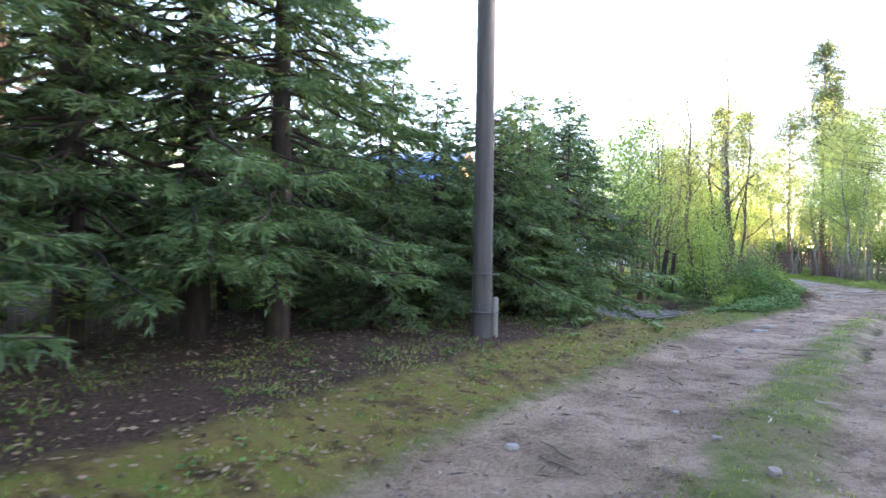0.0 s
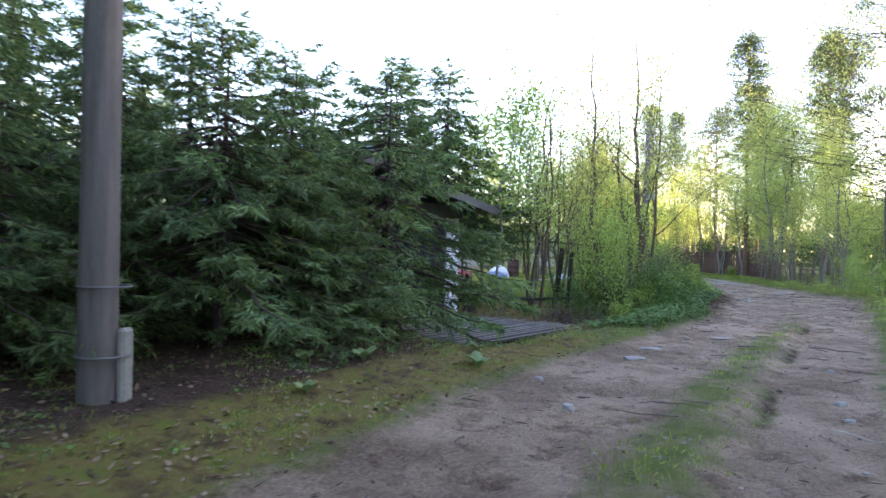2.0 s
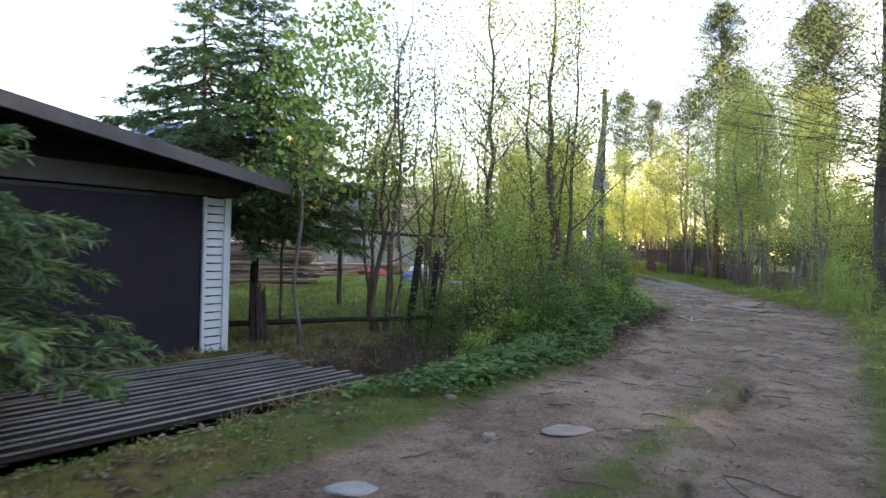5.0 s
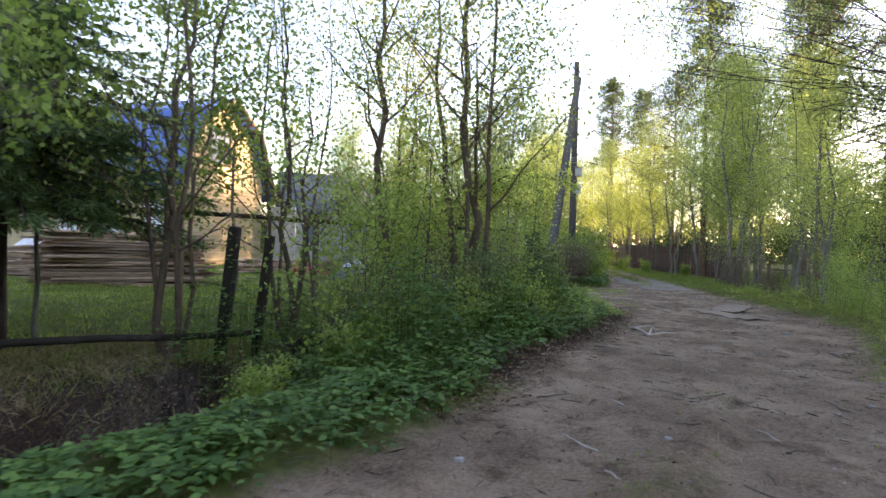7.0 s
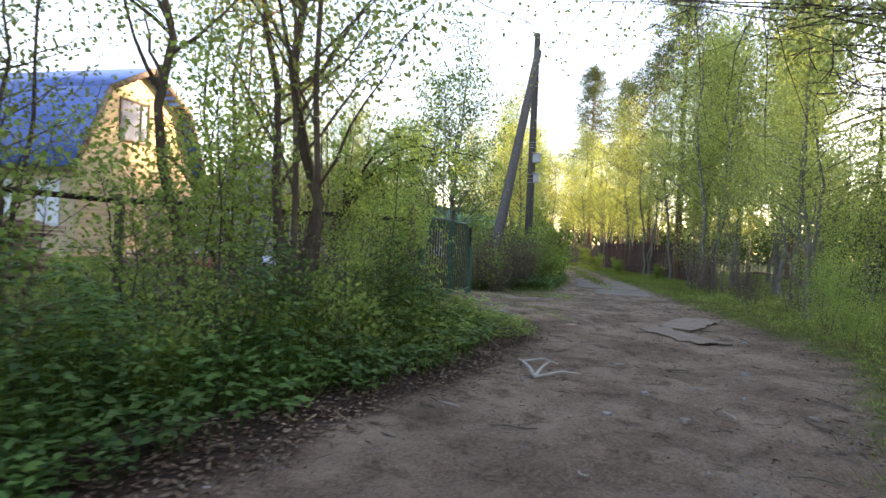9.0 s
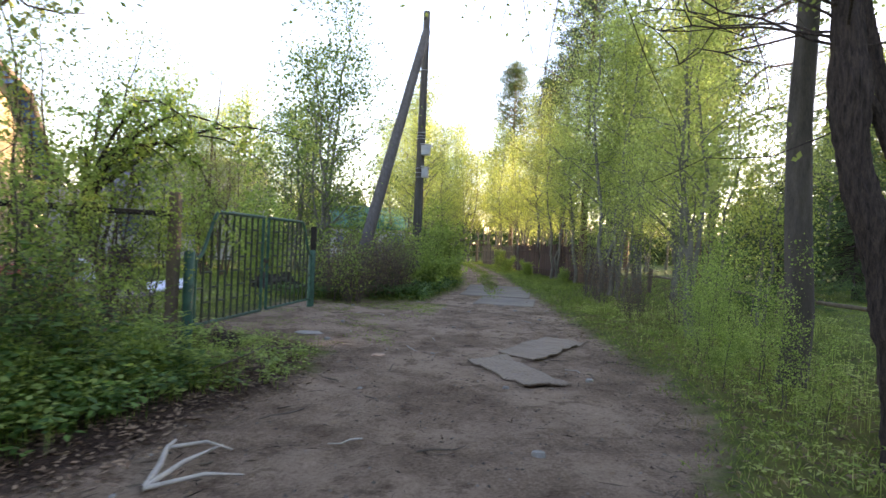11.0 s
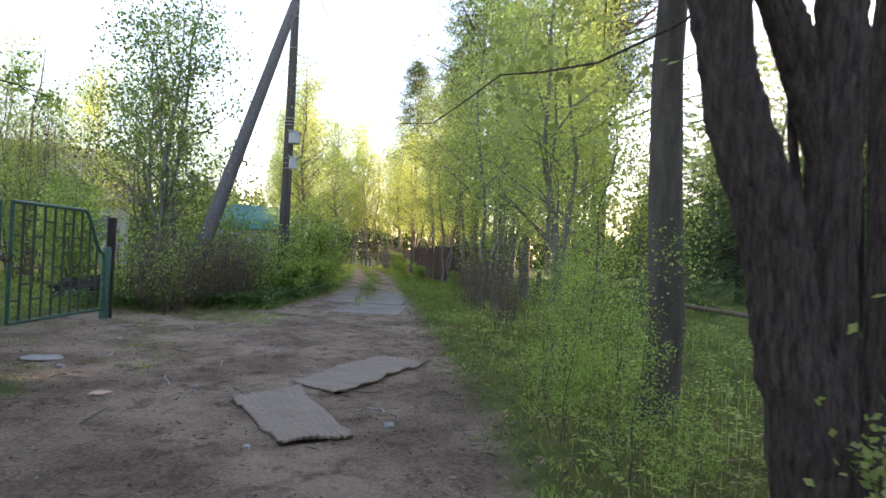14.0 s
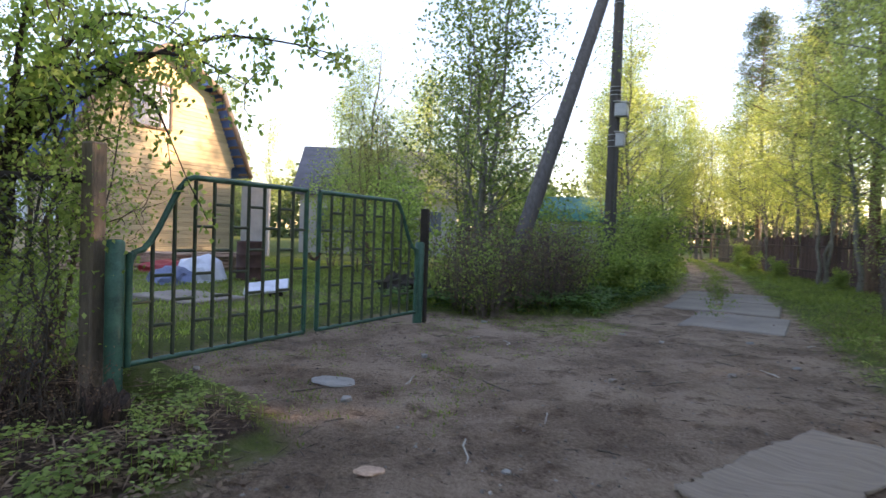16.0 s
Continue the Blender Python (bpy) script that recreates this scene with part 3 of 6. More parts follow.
def shed():
    ux, uy = 0.39, 0.921
    ang = math.degrees(math.atan2(uy, ux))
    ob = thing("shed", "dark wooden shed with white corner boarding and felt roof", "shed", (-8.31, -1.54, -0.22), rz=ang)
    # local x runs along the front wall (the corner is at 0), local y into the shed
    g0, top = -0.1, 2.15
    part("front_wall", boxed((-2.6, 0.12, (g0 + top) / 2), (4.4, 0.12, top - g0)), M_DARKWALL, ob)
    part("side_wall", boxed((-0.06, 2.6, (g0 + top) / 2), (0.12, 4.9, top - g0)), M_DARKWALL, ob)
    part("back_wall", boxed((-2.6, 5.1, (g0 + top) / 2), (5.2, 0.12, top - g0)), M_DARKWALL, ob)
    part("far_wall", boxed((-5.2, 2.6, (g0 + top) / 2), (0.12, 4.9, top - g0)), M_DARKWALL, ob)
    door = part("door", boxed((-1.75, 0.03, (g0 + 2.1) / 2), (2.7, 0.05, 2.1 - g0), bevel=0.008), M_DARKDOOR, ob, "dark painted double garage door")
    part("door_joint", boxed((-1.75, 0.0, 1.0), (0.012, 0.012, 1.95)), M_BLACKWOOD, door)
    for x, w in ((-0.36, 0.05), (-0.03, 0.1)):
        part("corner_trim", boxed((x, -0.005, (g0 + top) / 2), (w, 0.05, top - g0), bevel=0.006), M_WHITE, ob, "white painted trim board")
    part("corner_trim", boxed((0.025, 0.07, (g0 + top) / 2), (0.03, 0.14, top - g0), bevel=0.006), M_WHITE, ob, "white painted trim board")
    me = bpy.data.meshes.new("lap_board")
    bm = boxed((0, 0, 0), (0.25, 0.022, 0.096), Matrix.Rotation(radians(-8), 3, "X"), 0.004)
    bm.to_mesh(me)
    bm.free()
    z = g0 + 0.06
    while z < top - 0.04:
        piece("lap_board", me, M_WHITE, ob, m=Matrix.Translation((-0.205, 0.0, z)))
        z += 0.112
    part("gable_board", boxed((-2.2, 0.05, 2.3), (4.8, 0.08, 0.26), bevel=0.01), M_FASCIA, ob, "weathered grey beam under the eaves")
    s = 0.165
    rot = Matrix.Rotation(math.atan(s), 3, "Y")
    L = 4.2
    for sgn in (1, -1):
        mid = 2.3 + (L / 2) * s
        rt = Matrix.Rotation(sgn * math.atan(s), 3, "Y")
        x0 = 0.48 - L / 2 if sgn == 1 else 0.48 - L - L / 2
        part("roof", boxed((x0, 2.4, mid + 0.05), (L / math.cos(math.atan(s)), 6.2, 0.07), rt, 0.01), M_FELT, ob, "sagging dark roofing felt")
        part("fascia", boxed((x0, -0.72, mid - 0.0), (L / math.cos(math.atan(s)), 0.04, 0.16), rt, 0.006), M_FASCIA, ob, "peeling grey fascia board")
    me = mesh_of("gable", [(-5.2, 0.1, 2.1), (0, 0.1, 2.1), (0, 0.1, 2.35), (-3.4, 0.1, 2.95), (-5.2, 0.1, 2.6), (-5.2, 0.16, 2.1), (0, 0.16, 2.1), (0, 0.16, 2.35), (-3.4, 0.16, 2.95), (-5.2, 0.16, 2.6)],
                   [(0, 1, 2, 3), (0, 3, 4, 4)][:1] + [(5, 8, 7, 6), (0, 4, 3, 8), (2, 7, 8, 3)])
    piece("gable", me, M_DARKWALL, ob)
    return ob


shed()


def bar_deck():
    """Bars laid side by side over the pit in front of the shed."""
    d, w = np.array([0.43, 0.903]), np.array([-0.903, 0.43])
    ob = thing("bar_deck", "deck of weathered grey bars laid over a ditch before the shed", "deck")
    rng = np.random.default_rng(14)
    for k in range(15):
        a = np.array([-7.47, -6.5]) + w * (k * 0.147) + d * rng.uniform(-0.08, 0.08)
        b = a + d * (4.2 + rng.uniform(-0.12, 0.12))
        c = (a + b) / 2
        turn = Matrix.Rotation(math.atan2(d[1], d[0]) + rng.normal(0, 0.003), 3, "Z")
        part("bar", boxed((*c, -0.11 + 0.004 * rng.normal()), (np.linalg.norm(b - a), 0.042, 0.012), turn, 0.005), M_SLATE, ob)
    # Black sheet added close below the bars so their gaps look shaded
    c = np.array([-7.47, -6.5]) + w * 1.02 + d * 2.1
    part("gap_shade", boxed((*c, -0.155), (4.1, 2.1, 0.02), Matrix.Rotation(math.atan2(d[1], d[0]), 3, "Z")), M_BLACKWOOD, ob, "added black sheet that stands in for shade between the bars")
    for s in (0.3, 2.0, 3.7):
        a = np.array([-7.5, -6.45]) + d * s
        piece("bearer", mesh_of("bearer", *tubes([([(*(a - w * 0.1), -0.21), (*(a + w * 2.2), -0.21)], [0.05, 0.05])], 8), True), M_BLACKWOOD, ob)


bar_deck()

# ---- utility poles ----


def round_pole(name, label, base, top, r0, r1, category="utility pole"):
    n = 9
    v, f = tubes([(np.linspace(base, top, n), np.linspace(r0, r1, n))], 14)
    ob = thing(name, label, category)
    piece("shaft", mesh_of("shaft", v, f, True), M_POLE, ob)
    return ob


def roadside_pole():
    x, y = -8.36, -10.6
    z = gz(x, y)
    ob = round_pole("utility_pole", "grey weathered wooden pole tied to a concrete stub", (x, y, z - 0.2), (x - 0.06, y + 0.02, 9.6), 0.12, 0.095)
    part("stub", boxed((x + 0.13, y + 0.09, z + 0.1), (0.07, 0.1, 0.75), bevel=0.02), M_STUB, ob, "short concrete stub post")
    for h in (0.3, 0.75):
        v, f = tubes([([(x + 0.025 + 0.165 * math.cos(a), y + 0.02 + 0.15 * math.sin(a), z + h) for a in np.linspace(0, 2 * math.pi, 25)], np.full(25, 0.008))], 6)
        piece("wire_tie", mesh_of("wire_tie", v, f, True), M_WIRE, ob)


roadside_pole()


def braced_pole():
    x, y = -3.08, 20.24
    ob = round_pole("utility_pole", "tall grey wooden pole with a leaning brace and meter boxes", (x, y, -0.3), (x, y, 9.2), 0.16, 0.11)
    v, f = tubes([(np.linspace((-3.75, 14.95, -0.2), (-2.98, 19.75, 8.35), 9), np.linspace(0.17, 0.13, 9))], 14)
    piece("brace", mesh_of("brace", v, f, True), M_POLE, ob, "slanting grey brace pole")
    for z, s in ((4.5, (0.3, 0.24, 0.34)), (3.75, (0.22, 0.2, 0.34))):
        b = part("meter_box", boxed((x + 0.2, y - 0.12, z), s, bevel=0.02), M_STEEL, ob, "small grey steel box")
        part("lid", boxed((x + 0.2, y - 0.12, z + s[2] / 2 + 0.015), (s[0] + 0.06, s[1] + 0.06, 0.025), Matrix.Rotation(radians(8), 3, "Y")), M_STEEL, b)
    for z in (8.15, 7.2, 5.1, 5.0, 4.9, 3.9, 3.75, 3.6):
        v, f = tubes([([(x + 0.15 * math.cos(a), y + 0.15 * math.sin(a), z) for a in np.linspace(0, 2 * math.pi, 17)], np.full(17, 0.009))], 5)
        piece("wire_band", mesh_of("wire_band", v, f, True), M_STEEL, ob, "bright wire band")
    v, f = tubes([([(x + 0.12, y - 0.16, z) for z in np.linspace(1.6, 3.6, 6)], np.full(6, 0.014))], 5)
    piece("cable", mesh_of("cable", v, f, True), M_WIRE, ob)
    v, f = tubes([([(x, y - 0.2, 8.9), (x, y + 0.2, 8.9)], [0.02, 0.02])], 6)
    piece("hook", mesh_of("hook", v, f, True), M_WIRE, ob)


braced_pole()


# ---- steel gate ----


def gate_leaf(y0, y1, hinge_low):
    """hinge_low: the end (y0 or y1) at which the top swoops down to the post."""
    ob = thing("gate_leaf", "green steel gate leaf with a staggered bar pattern, closed", "gate", (-3.72, 0, 0), group="double gate")
    lo, hi, hinge = 0.14, 1.66, 1.02
    n = 14
    flip = (lambda a: a) if hinge_low == y0 else (lambda a: y0 + y1 - a)
    top = [(flip(y0), hinge - 0.12), (flip(y0 + 0.04), hinge)]
    for k in range(1, 9):
        a = k / 8
        top.append((flip(y0 + 0.05 + 0.5 * a), hinge + (hi - hinge) * (0.5 - 0.5 * math.cos(math.pi * min(1, a * 0.98)))))
    top.append((flip(y1), hi))

    def rail(pts, r, m, name, label=""):
        v, f = tubes([([(0, p, q) for p, q in pts], np.full(len(pts), r))], 8)
        return piece(name, mesh_of(name, v, f, True), m, ob, label)

    rail(top, 0.026, M_GREEN, "top_rail", "bright green bent tube")
    rail([(y0, lo), (y1, lo)], 0.024, M_GREEN, "bottom_rail")
    far = flip(y1)
    rail([(far, lo), (far, hi)], 0.026, M_GREEN, "end_post")
    rail([(flip(y0), lo - 0.02), (flip(y0), hinge)], 0.028, M_GREEN, "hinge_post")
    ys = np.array([flip(v) for v in np.linspace(y0, y1, 11)])
    tops = np.interp([abs(v - flip(y0)) for v in ys], [abs(a - flip(y0)) for a, _ in top], [b for _, b in top])
    for k in range(1, 10):
        rail([(ys[k], lo), (ys[k], tops[k])], 0.017, M_RUST, "upright_bar")
    for k in range(10):
        start = 0.42 if k % 2 else 0.62
        z = start
        while z < min(tops[k], tops[k + 1]) - 0.08:
            rail([(ys[k], z), (ys[k + 1], z)], 0.014, M_RUST, "cross_bar")
            z += 0.41
    return ob


gate_leaf(8.07, 10.0, 8.07)
gate_leaf(10.2, 12.2, 12.2)
for gy_, lab in ((7.97, "thick green painted steel tube gate post"), (12.3, "green painted steel gate post")):
    v, f = tubes([([(-3.74, gy_, -0.2), (-3.74, gy_, 1.1), (-3.74, gy_, 1.12)], [0.068, 0.068, 0.05])], 14)
    thing("gate_post", lab, "gate post", group="gate posts", me=mesh_of("gate_post", v, f, True), material=M_GREEN)
ch = thing("gate_chain", "rusty chain holding the gate leaves together", "chain")
for k in range(9):
    a = k / 8
    v, f = tubes([([(-3.70 + 0.02 * math.cos(t), 10.03 + 0.17 * a + 0.017 * math.sin(t), 0.98 - 0.06 * math.sin(math.pi * a) + 0.01 * math.sin(t + k)) for t in np.linspace(0, 2 * math.pi, 9)], np.full(9, 0.006))], 5)
    piece("link", mesh_of("link", v, f, True), M_BARREL, ch)


def wood_post(x, y, h, w=0.13, m=M_OLDWOOD, lean=(0, 0), name="fence_post", label="weathered square timber fence post", group="fence posts"):
    bm = boxed((0, 0, (h - 0.4) / 2), (w, w, h + 0.4), bevel=0.012)
    me = bpy.data.meshes.new(name)
    bm.to_mesh(me)
    bm.free()
    ob = thing(name, label, "post", (x, y, gz(x, y)), group, me=me, material=m)
    ob.matrix_world = pose(x, y, gz(x, y), lean[0], lean[1], 12)
    return ob


wood_post(-3.92, 7.9, 2.15, 0.13, label="thick brown timber gate post with ivy")
wood_post(-3.82, 12.55, 1.65, 0.11, M_BLACKWOOD, label="dark brown timber post beside the gate")
for x, y, h in ((-5.6, 6.6, 1.6), (-7.4, 5.2, 1.65), (-8.75, 3.1, 1.7)):
    wood_post(x, y, h, 0.1)
wood_post(-6.45, 1.0, 1.55, 0.12, M_BLACKWOOD, (4, 7), label="leaning black rotten timber post")
wood_post(-6.15, 1.25, 1.5, 0.1, M_BLACKWOOD, (-3, 5), label="leaning black rotten timber post")


def pole_rail(name, label, a, b, r, m=M_BLACKWOOD, group="fence rails"):
    v, f = tubes([(wander(a, b, 8, 0.012, np.random.default_rng(int(abs(a[0]) * 100))), np.linspace(r, r * 0.8, 8))], 8)
    return thing(name, label, "rail", group=group, me=mesh_of(name, v, f, True), material=m)


pole_rail("fence_rail", "dark bare pole rail between posts", (-8.75, 3.1, 1.62), (-7.4, 5.2, 1.6), 0.045)
pole_rail("fence_rail", "dark bare pole rail between posts", (-7.4, 5.2, 1.6), (-3.95, 7.85, 1.56), 0.04)
pole_rail("fence_rail", "dark bare pole rail between posts", (-10.5, 0.4, 1.62), (-8.75, 3.1, 1.62), 0.045)
pole_rail("fence_rail", "low black log rail over the ditch", (-8.7, -1.0, 0.08), (-6.0, 0.9, 0.12), 0.045)
wood_post(-10.5, 0.4, 1.65, 0.1)


def chain_link():
    a, b = np.array([-4.02, 7.7]), np.array([-7.35, 5.2])
    ln = np.linalg.norm(b - a)
    d = (b - a) / ln
    runs = []
    for k in range(int((ln + 1.5) / 0.075)):
        for s in (1, -1):
            o = k * 0.075 - (1.5 if s == 1 else 0)
            t0, t1 = max(0, o), min(ln, o + 1.5)
            if s == -1:
                o, t0, t1 = k * 0.075, max(0.0, k * 0.075 - 1.5), min(ln, k * 0.075)
            if t1 <= t0:
                continue
            z0, z1 = ((t0 - o), (t1 - o)) if s == 1 else ((o - t0), (o - t1))
            runs.append(([(*(a + d * t0), 0.08 + z0), (*(a + d * t1), 0.08 + z1)], [0.0025, 0.0025]))
    v, f = tubes(runs, 4)
    thing("wire_mesh_fence", "rusty chain-link mesh hung between timber posts", "fence", me=mesh_of("wire_mesh_fence", v, f), material=M_WIRE, kind="stuff")


chain_link()

# ---- rail fence and board fences ----
for a, b in (((4.7, 21.0), (5.3, 17.2)), ((5.3, 17.2), (5.6, 13.4)), ((5.6, 13.4), (5.9, 9.2)), ((5.9, 9.2), (6.0, 4.8))):
    pole_rail("meadow_rail", "grey split rail of a low meadow fence", (*a, 0.62), (*b, 0.58), 0.04, M_OLDWOOD, "meadow fence")
for x, y in ((4.7, 21.0), (5.3, 17.2), (5.6, 13.4), (5.9, 9.2), (6.0, 4.8)):
    wood_post(x, y, 0.8, 0.11, M_OLDWOOD, (1, 3), label="short grey post of the meadow fence", group="meadow fence posts")


def board_fence(name, label, line, h, w, m, gap=0.02):
    ob = thing(name, label, "fence")
    me = bpy.data.meshes.new("picket")
    bm = boxed((0, 0, h / 2), (w, 0.025, h), bevel=0.004)
    bm.to_mesh(me)
    bm.free()
    rng = np.random.default_rng(3)
    line = [np.array(p) for p in line]
    for a, b in zip(line[:-1], line[1:]):
        ln = np.linalg.norm(b - a)
        d = (b - a) / ln
        ang = math.degrees(math.atan2(d[1], d[0]))
        for k in range(int(ln / (w + gap))):
            p = a + d * (k + 0.5) * (w + gap)
            piece("picket", me, m, ob, m=pose(p[0], p[1], gz(*p) + rng.uniform(-0.14, 0.05), 0, rng.normal(0, 1.5), ang))
        for z in (0.4, h - 0.35):
            piece("rail", mesh_of("rail", *tubes([([(*a, z), (*b, z)], [0.035, 0.035])], 6)), m, ob)
    return ob


board_fence("board_fence", "dark brown weathered board fence behind young birches", [(3.6, 21.2), (2.9, 25.5), (1.3, 30.5), (0.0, 36)], 1.6, 0.13, M_BROWNFENCE, 0.03)
board_fence("board_fence", "old grey board fence along the far path", [(0.0, 36), (-2.6, 46)], 1.5, 0.13, M_OLDWOOD, 0.05)
fg = thing("far_gate", "old grey timber gateway across the far path", "gate")
for x in (-7.4, -5.9, -3.4):
    piece("post", mesh_of("post", *tubes([([(x, 50, -0.2), (x, 50, 1.9)], [0.1, 0.09])], 8)), M_OLDWOOD, fg)
for z in (1.85, 1.5, 0.9):
    piece("beam", mesh_of("beam", *tubes([([(-8.6, 50, z), (-2.6, 50, z + 0.05)], [0.06, 0.06])], 6)), M_OLDWOOD, fg)
for k in range(16):
    piece("slat", mesh_of("slat", *tubes([([(-8.5 + k * 0.16, 50.05, 0.1), (-8.5 + k * 0.16, 50.05, 1.5)], [0.05, 0.05])], 4)), M_OLDWOOD, fg)

# ---- timber house ----


def house():
    ob = thing("timber_house", "pale timber house with a blue gambrel roof", "house", (-18.8, 18.3, 0))
    # local x: out of the gable; local y: along the gable
    half, eave, brk, by, ridge, deep = 3.3, 3.6, 6.35, 2.15, 7.6, 9.0

    def half_at(z):
        if z < eave:
            return half - 0.25
        return np.interp(z, [eave, brk, ridge], [half, by, 0.0])

    zs = np.arange(0.25, ridge - 0.1, 0.155)
    for z in zs:
        y2 = max(0.12, min(half_at(z), half_at(z + 0.15)))
        lower = z < eave
        spans = [(-y2, y2)]
        if 4.6 < z + 0.08 < 6.3:
            spans = [(-y2, -1.2), (0.35, y2)]
        for a, b in spans:
            part("wall_board" if not lower else "wall_log", boxed((0.02 if lower else 0.0, (a + b) / 2, z + 0.075), (0.05 if lower else 0.03, b - a, 0.148), None, 0.012 if lower else 0.0), M_LOG if lower else M_PLANK, ob)
    core = bmesh.new()
    box(core, (-deep / 2 - 0.05, 0, 1.8), (deep, 2 * (half - 0.3), 3.6))
    part("wall_core", core, M_LOG, ob)
    up = [(-0.06, -half + 0.1, eave), (-0.06, half - 0.1, eave), (-0.06, by - 0.1, brk), (-0.06, -by + 0.1, brk), (-0.06, 0, ridge - 0.1)]
    bk = [(x - deep + 0.1, y, z) for x, y, z in up]
    piece("attic_core", mesh_of("attic_core", up + bk, [(0, 1, 2, 3), (5, 8, 7, 6), (3, 2, 4, 4), (8, 9, 7, 7)][:2]), M_PLANK, ob)
    z = 0.4
    for sgn in (-1, 1):
        for (y0, z0), (y1, z1) in (((half + 0.35, eave - 0.35), (by + 0.05, brk + 0.06)), ((by + 0.05, brk + 0.06), (0, ridge + 0.08))):
            a, b = np.array([y0 * sgn, z0]), np.array([y1 * sgn, z1])
            nrm = unit(np.array([(b - a)[1], -(b - a)[0]])) * sgn * -1
            nrm = nrm if nrm[1] > 0 else -nrm
            V = []
            for xx in (0.55, -deep - 0.3):
                for p in (a, b, b + nrm * 0.08, a + nrm * 0.08):
                    V.append((xx, *p))
            F = [(0, 1, 2, 3), (7, 6, 5, 4), (0, 4, 5, 1), (1, 5, 6, 2), (2, 6, 7, 3), (3, 7, 4, 0)]
            piece("roof", mesh_of("roof", V, F), M_BLUE, ob, "blue metal roof sheet")
            V = [(x + (0.02 if k < 4 else -0.01), *(p - nrm * q)) for k, (x, p, q) in enumerate([(0.57, a, -0.08), (0.57, b, -0.08), (0.57, b, 0.12), (0.57, a, 0.12), (0.53, a, -0.08), (0.53, b, -0.08), (0.53, b, 0.12), (0.53, a, 0.12)])]
            piece("barge_board", mesh_of("barge_board", V, F), M_OLDWOOD, ob, "uneven grey edge board")
            n = int(np.linalg.norm(b - a) / 0.36)
            for k in range(n):
                p = a + (b - a) * (k + 0.5) / n - nrm * 0.14
                part("batten_end", boxed((0.3, p[0], p[1]), (0.5, 0.1, 0.05), Matrix.Rotation(math.atan2((b - a)[1], (b - a)[0]), 3, "X")), M_OLDWOOD, ob)
    w = part("window", boxed((0.0, -0.42, 5.48), (0.06, 1.4, 1.5)), M_GLASS, ob, "attic window reflecting the sky")
    for c, s in (((0.05, -1.16, 5.48), (0.06, 0.09, 1.68)), ((0.05, 0.32, 5.48), (0.06, 0.09, 1.68)), ((0.05, -0.42, 6.28), (0.06, 1.5, 0.09)), ((0.05, -0.42, 4.68), (0.06, 1.5, 0.09)), ((0.05, -0.1, 5.48), (0.04, 0.05, 1.6))):
        part("frame", boxed(c, s, bevel=0.008), M_OLDWOOD, w)
    for x in (-1.2, -3.4, -5.6):
        w = part("window", boxed((x, -half + 0.27, 2.0), (1.0, 0.06, 1.5)), M_WHITE, ob, "ground-floor window with a pale covering")
        part("frame", boxed((x, -half + 0.23, 2.78), (1.15, 0.05, 0.09)), M_WHITE, w)
        part("sill", boxed((x, -half + 0.2, 1.2), (1.2, 0.12, 0.05)), M_WHITE, w)
    part("porch_wall", boxed((0.9, 3.6, 1.5), (1.6, 0.1, 3.0)), M_WALL2, ob)
    return ob


house()


def simple_house(name, label, at, rz, w, d, h, rise, wall, roof):
    ob = thing(name, label, "house", at, rz=rz)
    part("wall", boxed((0, 0, h / 2), (w, d, h)), wall, ob)
    for s in (1, -1):
        V = [(-w / 2 - 0.4, s * (d / 2 + 0.4), h - 0.25), (w / 2 + 0.4, s * (d / 2 + 0.4), h - 0.25), (w / 2 + 0.4, 0, h + rise), (-w / 2 - 0.4, 0, h + rise)]
        V += [(a, b, c + 0.1) for a, b, c in V]
        piece("roof", mesh_of("roof", V, [(0, 1, 2, 3), (7, 6, 5, 4), (0, 4, 5, 1), (1, 5, 6, 2), (2, 6, 7, 3), (3, 7, 4, 0)]), roof, ob)
    for sx in (-1, 1):
        V = [(sx * (w / 2 - k), y, z) for k in (0, 0.08) for y, z in ((-d / 2, h), (d / 2, h), (0, h + rise))]
        piece("gable", mesh_of("gable", V, [(0, 1, 2), (5, 4, 3)]), wall, ob)
    for k in range(3):
        wi = part("window", boxed((-w / 3 + k * w / 3, -d / 2 - 0.02, h * 0.55), (1.0, 0.08, 1.2)), M_GLASS, ob)
        part("frame", boxed((-w / 3 + k * w / 3, -d / 2 - 0.05, h * 0.55 + 0.62), (1.2, 0.06, 0.08)), M_WHITE, wi)
    return ob


simple_house("house", "low pale house with a grey shingle roof behind trees", (-19.0, 32, 0), 35, 8, 7, 3.2, 2.6, M_WALL2, M_GREYROOF)
simple_house("house", "small house with a green metal roof among trees", (-11.5, 46, 0), 10, 6, 5, 2.6, 1.5, M_WALL2, M_GREENROOF)

# ---- yard clutter ----


def barrel(x, y):
    prof = [(0.0, 0.0), (0.29, 0.0), (0.3, 0.03), (0.285, 0.06), (0.285, 0.28), (0.3, 0.3), (0.285, 0.32), (0.285, 0.56), (0.3, 0.58), (0.285, 0.6), (0.285, 0.84), (0.3, 0.87), (0.27, 0.88), (0.27, 0.82), (0.0, 0.82)]
    n = 22
    V = [(r * math.cos(a), r * math.sin(a), z) for r, z in prof for a in np.linspace(0, 2 * math.pi, n, endpoint=False)]
    F = [(k * n + j, k * n + (j + 1) % n, (k + 1) * n + (j + 1) % n, (k + 1) * n + j) for k in range(len(prof) - 1) for j in range(n)]
    thing("barrel", "rusty dark steel barrel standing in the yard", "barrel", (x, y, gz(x, y)), me=mesh_of("barrel", V, F, True), material=M_BARREL)


barrel(-9.6, 14.4)


